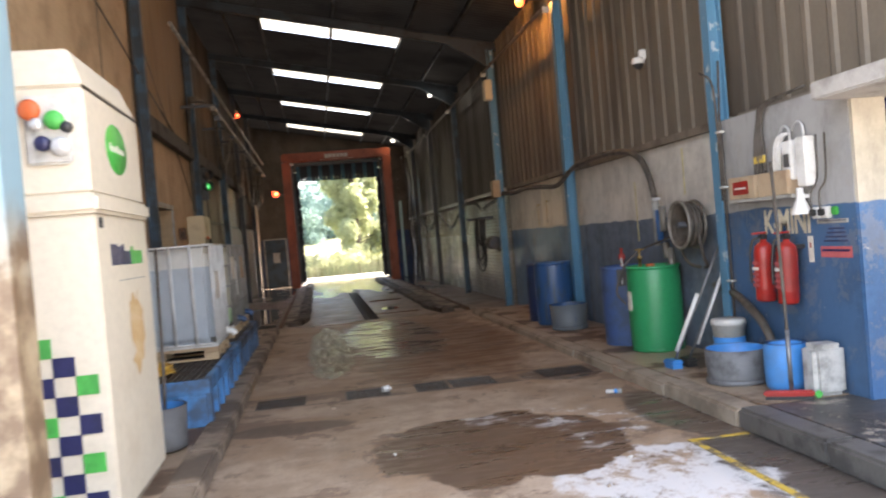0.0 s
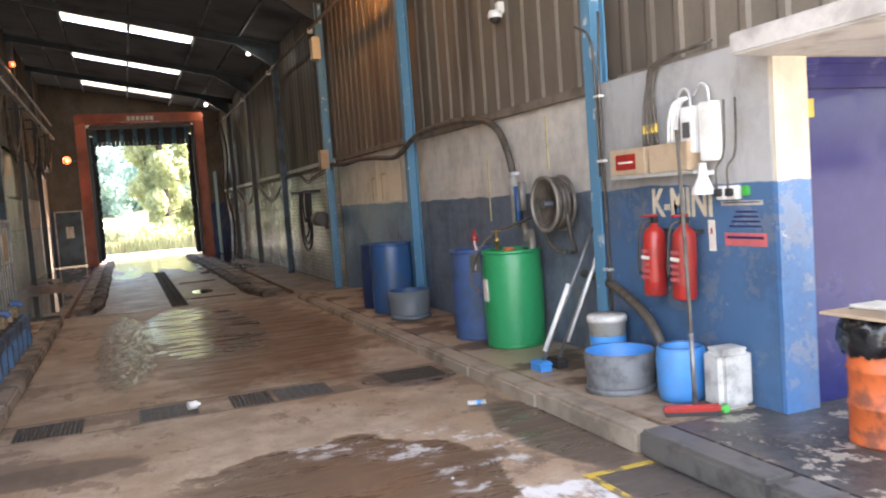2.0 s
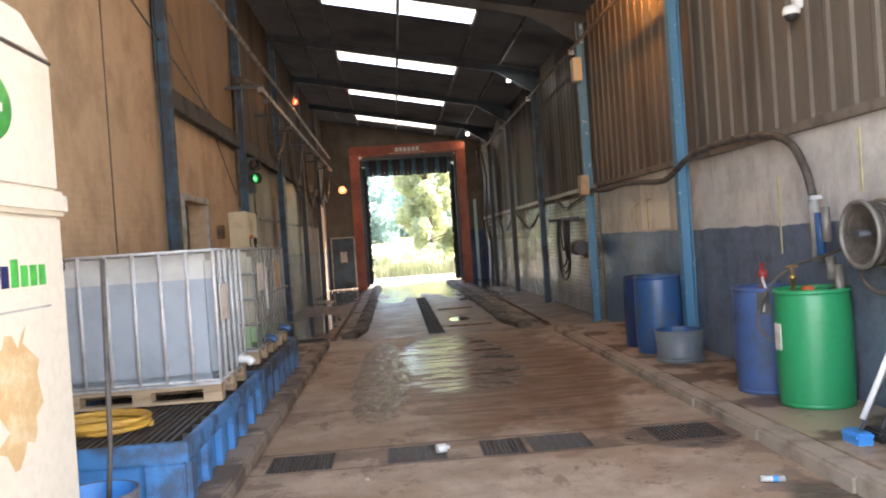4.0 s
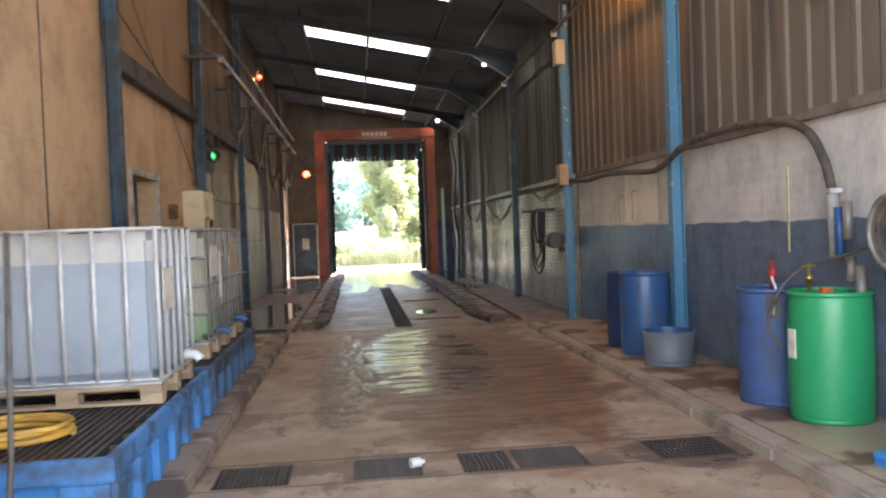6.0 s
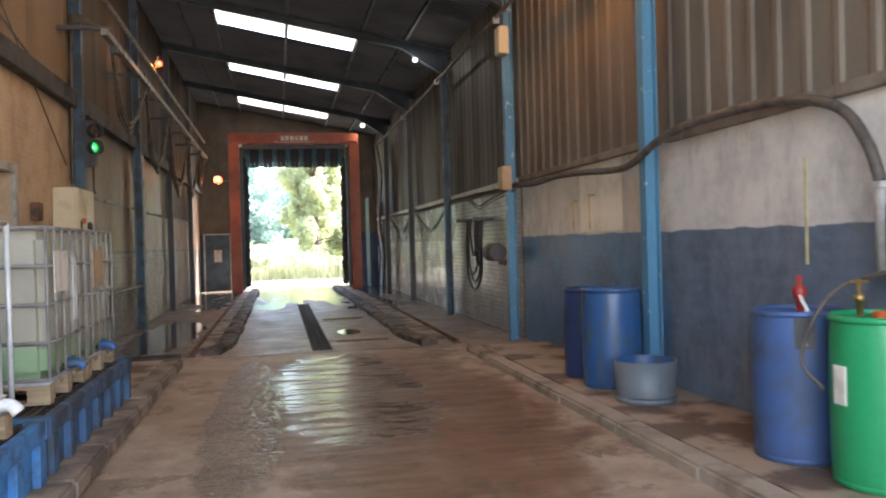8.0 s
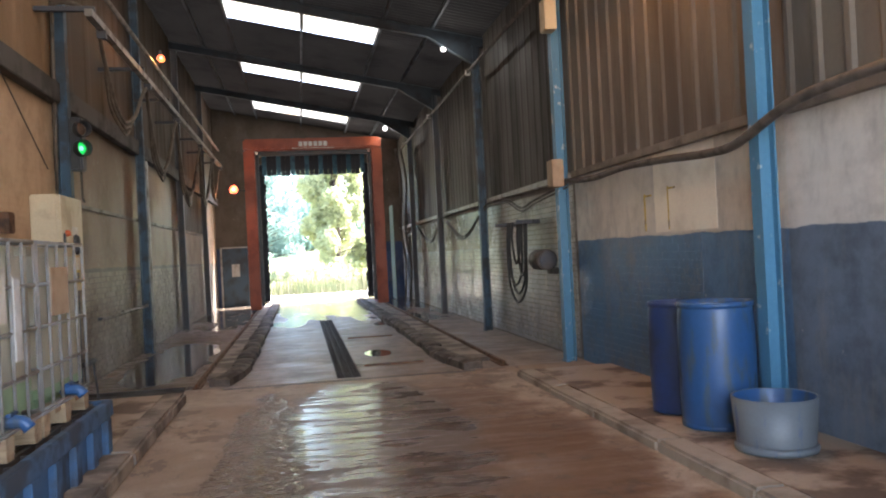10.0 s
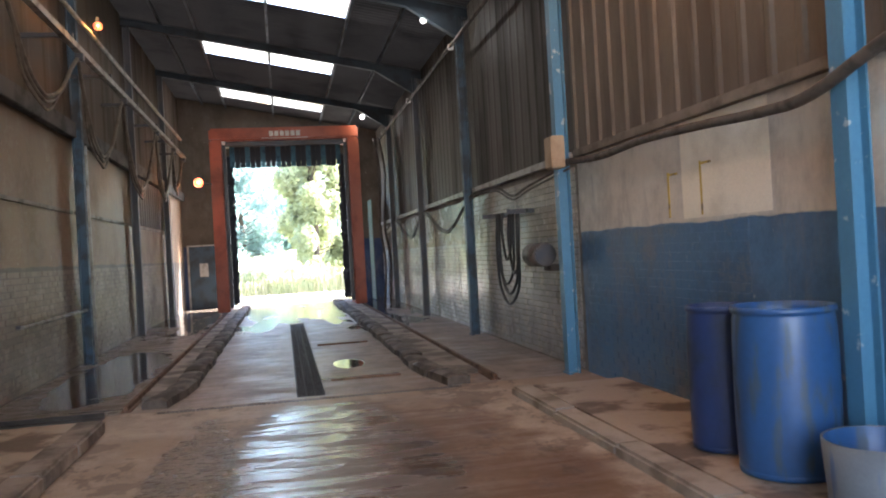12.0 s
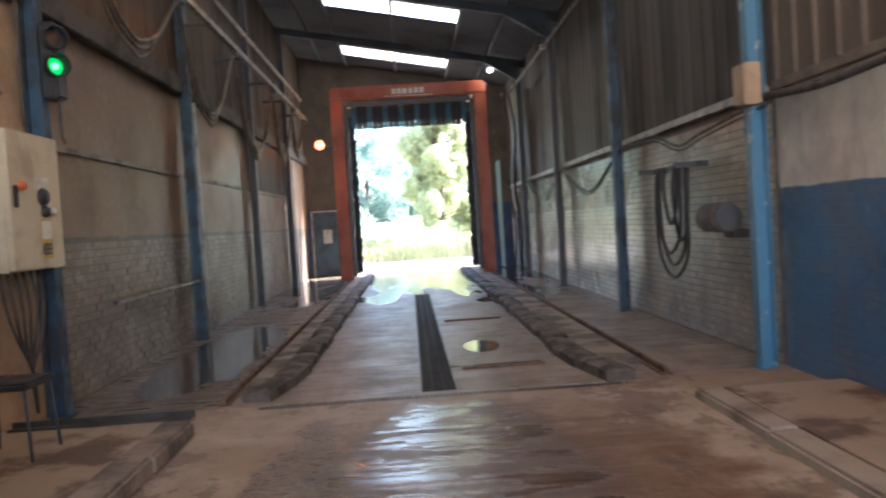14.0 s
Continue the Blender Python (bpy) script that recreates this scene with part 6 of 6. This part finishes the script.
pd = thing("door_3", "dark blue door with a worn shield sticker in the end wall", "door", (-1.62, Y1, 0), kind="structure")
part("door_leaf", boxes((-0.42, -0.05, 0.02, 0.42, -0.002, 1.95), bevel=0.006), STEEL_NAVY, pd)
part("sticker", boxes((-0.12, -0.054, 1.0, 0.14, -0.0505, 1.42)), GREYPIPE, pd, "worn pale sticker")
part("frame", boxes((-0.48, -0.06, 0, -0.425, -0.001, 2.0), (0.425, -0.06, 0, 0.48, -0.001, 2.0), (-0.48, -0.06, 1.955, 0.48, -0.001, 2.0)), GREYPIPE, pd)

# ---------------------------------------------------------------- floor marks and litter
for x0, y0, x1, y1 in ((2.48, 2.2, 2.53, 5.08), (2.53, 5.035, 2.92, 5.08)):
    structure("floor_line", boxes((x0, y0, 0.001, x1, y1, 0.004)), YELLOW, "worn yellow painted floor line")
lt = thing("crushed_bottle", "small white plastic bottle lying on the drain grating", "bottle", (0.66, 8.05, 0.004))
part("bottle_body", tube([(-0.035, 0, 0.032), (0.035, 0.02, 0.032)], 0.032, 12), WHITE_PL, lt)
part("neck", tube([(0.036, 0.02, 0.032), (0.062, 0.027, 0.032)], 0.014, 10), WHITE_PL, lt)
cn = thing("litter_bottle", "crushed clear plastic bottle with a blue label by the kerb", "bottle", (2.62, 6.75, 0.0), turn=-20)
part("bottle_body", tube([(-0.09, 0, 0.022), (0.05, 0.01, 0.02)], 0.02, 10), DIRTY_WHITE, cn)
part("label", tube([(-0.02, 0.005, 0.0215), (0.01, 0.007, 0.021)], 0.0208, 10), BRIGHT_BLUE, cn)
random.seed(11)
for k in range(9):
    s = random.uniform(0.008, 0.02)
    bm = boxes((-s, -s * 0.7, 0, s, s * 0.7, s * 0.8), bevel=s * 0.3)
    single("litter_scrap", bm, random.choice([DIRTY_WHITE, KERB, KERB]), "small pale scrap of litter on the wet floor", "litter", "floor scraps", at=(random.uniform(0.0, 2.8), random.uniform(3.6, 7.6), 0.0), turn=random.uniform(0, 180))

# ---------------------------------------------------------------- outside greenery
bm = bmesh.new()
bank = [[bm.verts.new((x, y, (-0.06 if y < 47 else 0.09 * (y - 46)) + 0.25 * noise.noise(Vector((x * 0.2, y * 0.2, 0))) * (y > 47))) for x in range(-60, 61, 4)] for y in range(44, 100, 3)]
for a, b in zip(bank, bank[1:]):
    for k in range(len(a) - 1):
        bm.faces.new((a[k], a[k + 1], b[k + 1], b[k]))
structure("field_bank", bm, plain("dry_field", (0.33, 0.31, 0.17), (0.22, 0.24, 0.10), 0.4, 0.9, grain=6, bump=0.3), "pale dry grass field rising beyond the yard")


def leaf_mesh(name, blobs, count, size, mat, seed):
    """Many small leaf blades scattered through rounded clumps."""
    rng = np.random.default_rng(seed)
    share = np.array([b[3] * b[4] * b[5] for b in blobs]) ** 0.67
    pick = rng.choice(len(blobs), count, p=share / share.sum())
    b = np.array(blobs)[pick]
    d = rng.normal(size=(count, 3))
    d /= np.linalg.norm(d, axis=1)[:, None]
    c = b[:, :3] + d * b[:, 3:6] * (rng.random((count, 1)) ** 0.4)
    u = rng.normal(size=(count, 3))
    u /= np.linalg.norm(u, axis=1)[:, None]
    w = np.cross(u, rng.normal(size=(count, 3)))
    w /= np.linalg.norm(w, axis=1)[:, None]
    s = size * rng.uniform(0.6, 1.4, (count, 1))
    v = np.stack([c - u * s, c + w * s * 0.45, c + u * s, c - w * s * 0.45], 1).reshape(-1, 3)
    me = bpy.data.meshes.new(name)
    me.from_pydata(v.tolist(), [], np.arange(count * 4).reshape(-1, 4).tolist())
    me.materials.append(mat)
    return me


def tree(x, y, h, r, mat, label, seed, count=5000):
    t = thing("tree", label, "tree", (x, y, -0.03), "trees beyond the yard")
    rng = random.Random(seed)
    blobs, bm = [], bmesh.new()
    tube([(0, 0, 0), (0.1 * r, 0.05, h * 0.3), (0.0, 0.1 * r, h * 0.8)], 0.035 * r + 0.05, 8, 4, bm)
    for k in range(38):
        f = k / 37
        z = h * (0.05 + 0.90 * f)
        a = rng.uniform(0, 6.28)
        q = r * rng.uniform(0.2, 0.85) * (1.1 - 0.75 * abs(f - 0.3))
        p = (q * math.cos(a), q * math.sin(a), z)
        tube([(0, 0, z * 0.8), (p[0] * 0.5, p[1] * 0.5, z * 0.93), p], 0.03, 5, 2, bm)
        blobs.append((*p, r * rng.uniform(0.22, 0.42), r * rng.uniform(0.22, 0.42), r * rng.uniform(0.26, 0.48)))
    part("trunk", bm, BARK, t)
    ob = new("crown", leaf_mesh("crown", blobs, count, 0.11, mat, seed))
    ob.parent = t


tree(2.3, 47, 8.5, 1.95, LEAF[0], "tall bright green tree with a loose crown", 1, 34000)
tree(5.6, 54, 8.0, 2.6, LEAF[2], "yellowish green tree with a thin crown", 2, 14000)
tree(-2.2, 66, 9.0, 3.0, LEAF[1], "dark blue-green tree further off", 3, 16000)
tree(-4.5, 60, 11.0, 3.6, LEAF[1], "dark blue-green tree further off", 4, 16000)
tree(10.5, 56, 10.0, 3.6, LEAF[0], "broad green tree with a dense crown", 5)
tree(-9.0, 54, 9.0, 3.4, LEAF[0], "broad green tree with a dense crown", 6)
rng = np.random.default_rng(5)
bl = [(float(rng.uniform(-14, 18)), float(rng.uniform(42.5, 46)), float(rng.uniform(0.1, 0.8)), float(rng.uniform(0.5, 1.2)), float(rng.uniform(0.5, 1.0)), float(rng.uniform(0.3, 0.8))) for _ in range(75)]
tagged(new("undergrowth", leaf_mesh("undergrowth", bl, 30000, 0.08, LEAF[2], 8)), "dry yellow-green weeds and brambles along the verge", "undergrowth", "", "stuff")
bl = [(float(rng.uniform(-40, 50)), float(rng.uniform(66, 80)), float(rng.uniform(1.5, 9)), 4.0, 3.0, 3.0) for _ in range(60)]
tagged(new("far_woods", leaf_mesh("far_woods", bl, 45000, 0.3, LEAF[1], 9)), "hazy blue-green woods in the distance", "woods", "", "stuff")
n = 16000
gx, gy = rng.uniform(-16, 20, n), rng.uniform(40.5, 46, n)
gh, ga = rng.uniform(0.25, 1.0, n), rng.uniform(0, 6.28, n)
v = np.stack([np.stack([gx - 0.02 * np.cos(ga), gy - 0.02 * np.sin(ga), np.full(n, -0.03)], 1), np.stack([gx + 0.02 * np.cos(ga), gy + 0.02 * np.sin(ga), np.full(n, -0.03)], 1), np.stack([gx + 0.1 * np.sin(ga), gy + 0.1 * np.cos(ga), gh], 1)], 1).reshape(-1, 3)
me = bpy.data.meshes.new("verge_grass")
me.from_pydata(v.tolist(), [], np.arange(3 * n).reshape(-1, 3).tolist())
me.materials.append(GRASS)
tagged(new("verge_grass", me), "tall dry grass on the verge", "grass", "", "stuff")

# ---------------------------------------------------------------- bricks


def brick_mesh(name, mat, l, d, h):
    return finish(name, boxes((-d / 2, -l / 2, -h / 2, d / 2, l / 2, h / 2), bevel=0.0), mat)


def brick_rows(x, y0, y1, z0, z1, l=0.225, h=0.075, joint=0.006):
    rows = []
    for j in range(int((z1 - z0) / h)):
        y = y0 - (l / 2 if j % 2 else 0)
        while y < y1 - 0.02:
            a, b = max(y, y0), min(y + l - joint, y1)
            if b - a > 0.05:
                rows.append((a, b, z0 + h * j, z0 + h * j + h - joint))
            y += l
    return rows


random.seed(21)
BR_NAVY = make_wall("navy_brick_paint", (0.065, 0.148, 0.262), (0.065, 0.148, 0.262), 9, rough=0.28, flake=0.12)
unit = brick_mesh("brick", BR_NAVY, 0.215, 0.02, 0.069)
for a, b, c, d in brick_rows(0, 12.65, 15.75, 0.02, 1.53):
    ob = new("brick", unit)
    ob.parent = wall_navy
    ob.matrix_basis = pose(XR + 0.009 + random.uniform(-0.0015, 0.0015), (a + b) / 2, (c + d) / 2, 0, 0, random.uniform(-0.4, 0.4)) @ Matrix.Diagonal((1, (b - a) / 0.215, 1, 1))


def brick_sheet(name, x, y0, y1, z0, z1, mat, parent, label, s, skip=()):
    verts, faces = [], []
    for a, b, c, d in brick_rows(0, y0, y1, z0, z1, joint=0.010):
        if any(p < (a + b) / 2 < q for p, q in skip):
            continue
        k = len(verts)
        xx = x + s * random.uniform(0.004, 0.012)
        verts += [(xx, a, c), (xx, b, c), (xx, b, d), (xx, a, d), (x - s * 0.02, a, c), (x - s * 0.02, b, c), (x - s * 0.02, b, d), (x - s * 0.02, a, d)]
        faces += [(k, k + 1, k + 2, k + 3), (k, k + 4, k + 5, k + 1), (k + 1, k + 5, k + 6, k + 2), (k + 2, k + 6, k + 7, k + 3), (k + 3, k + 7, k + 4, k)]
    me = bpy.data.meshes.new(name)
    me.from_pydata(verts, [], faces)
    me.materials.append(mat)
    ob = new(name, me)
    ob.parent = parent
    return tagged(ob, label, "", "", "stuff")


WALL_R4 = make_wall("grimy_white_wall", (0.37, 0.32, 0.24), (0.31, 0.295, 0.27), 1.5, rough=0.28, stain=(0.12, 0.10, 0.08), isles=0.35, flake=0.75)
brick_sheet("brickwork", XR + 0.012, 15.95, 20.35, 0.02, 2.33, WALL_R4, wall_bay_r, "grimy painted brick courses with flaking white paint", -1)
brick_sheet("brickwork", XR + 0.012, 20.36, Y1 - 0.05, 0.02, 2.33, WALL_R3, wall_bay_r, "worn white painted brick courses, lightened for exit glare", -1)
brick_sheet("brickwork", XL - 0.012, 15.95, 29.9, 0.02, 1.50, BRICK_L, wall_bay_l, "grey painted brick courses", 1)
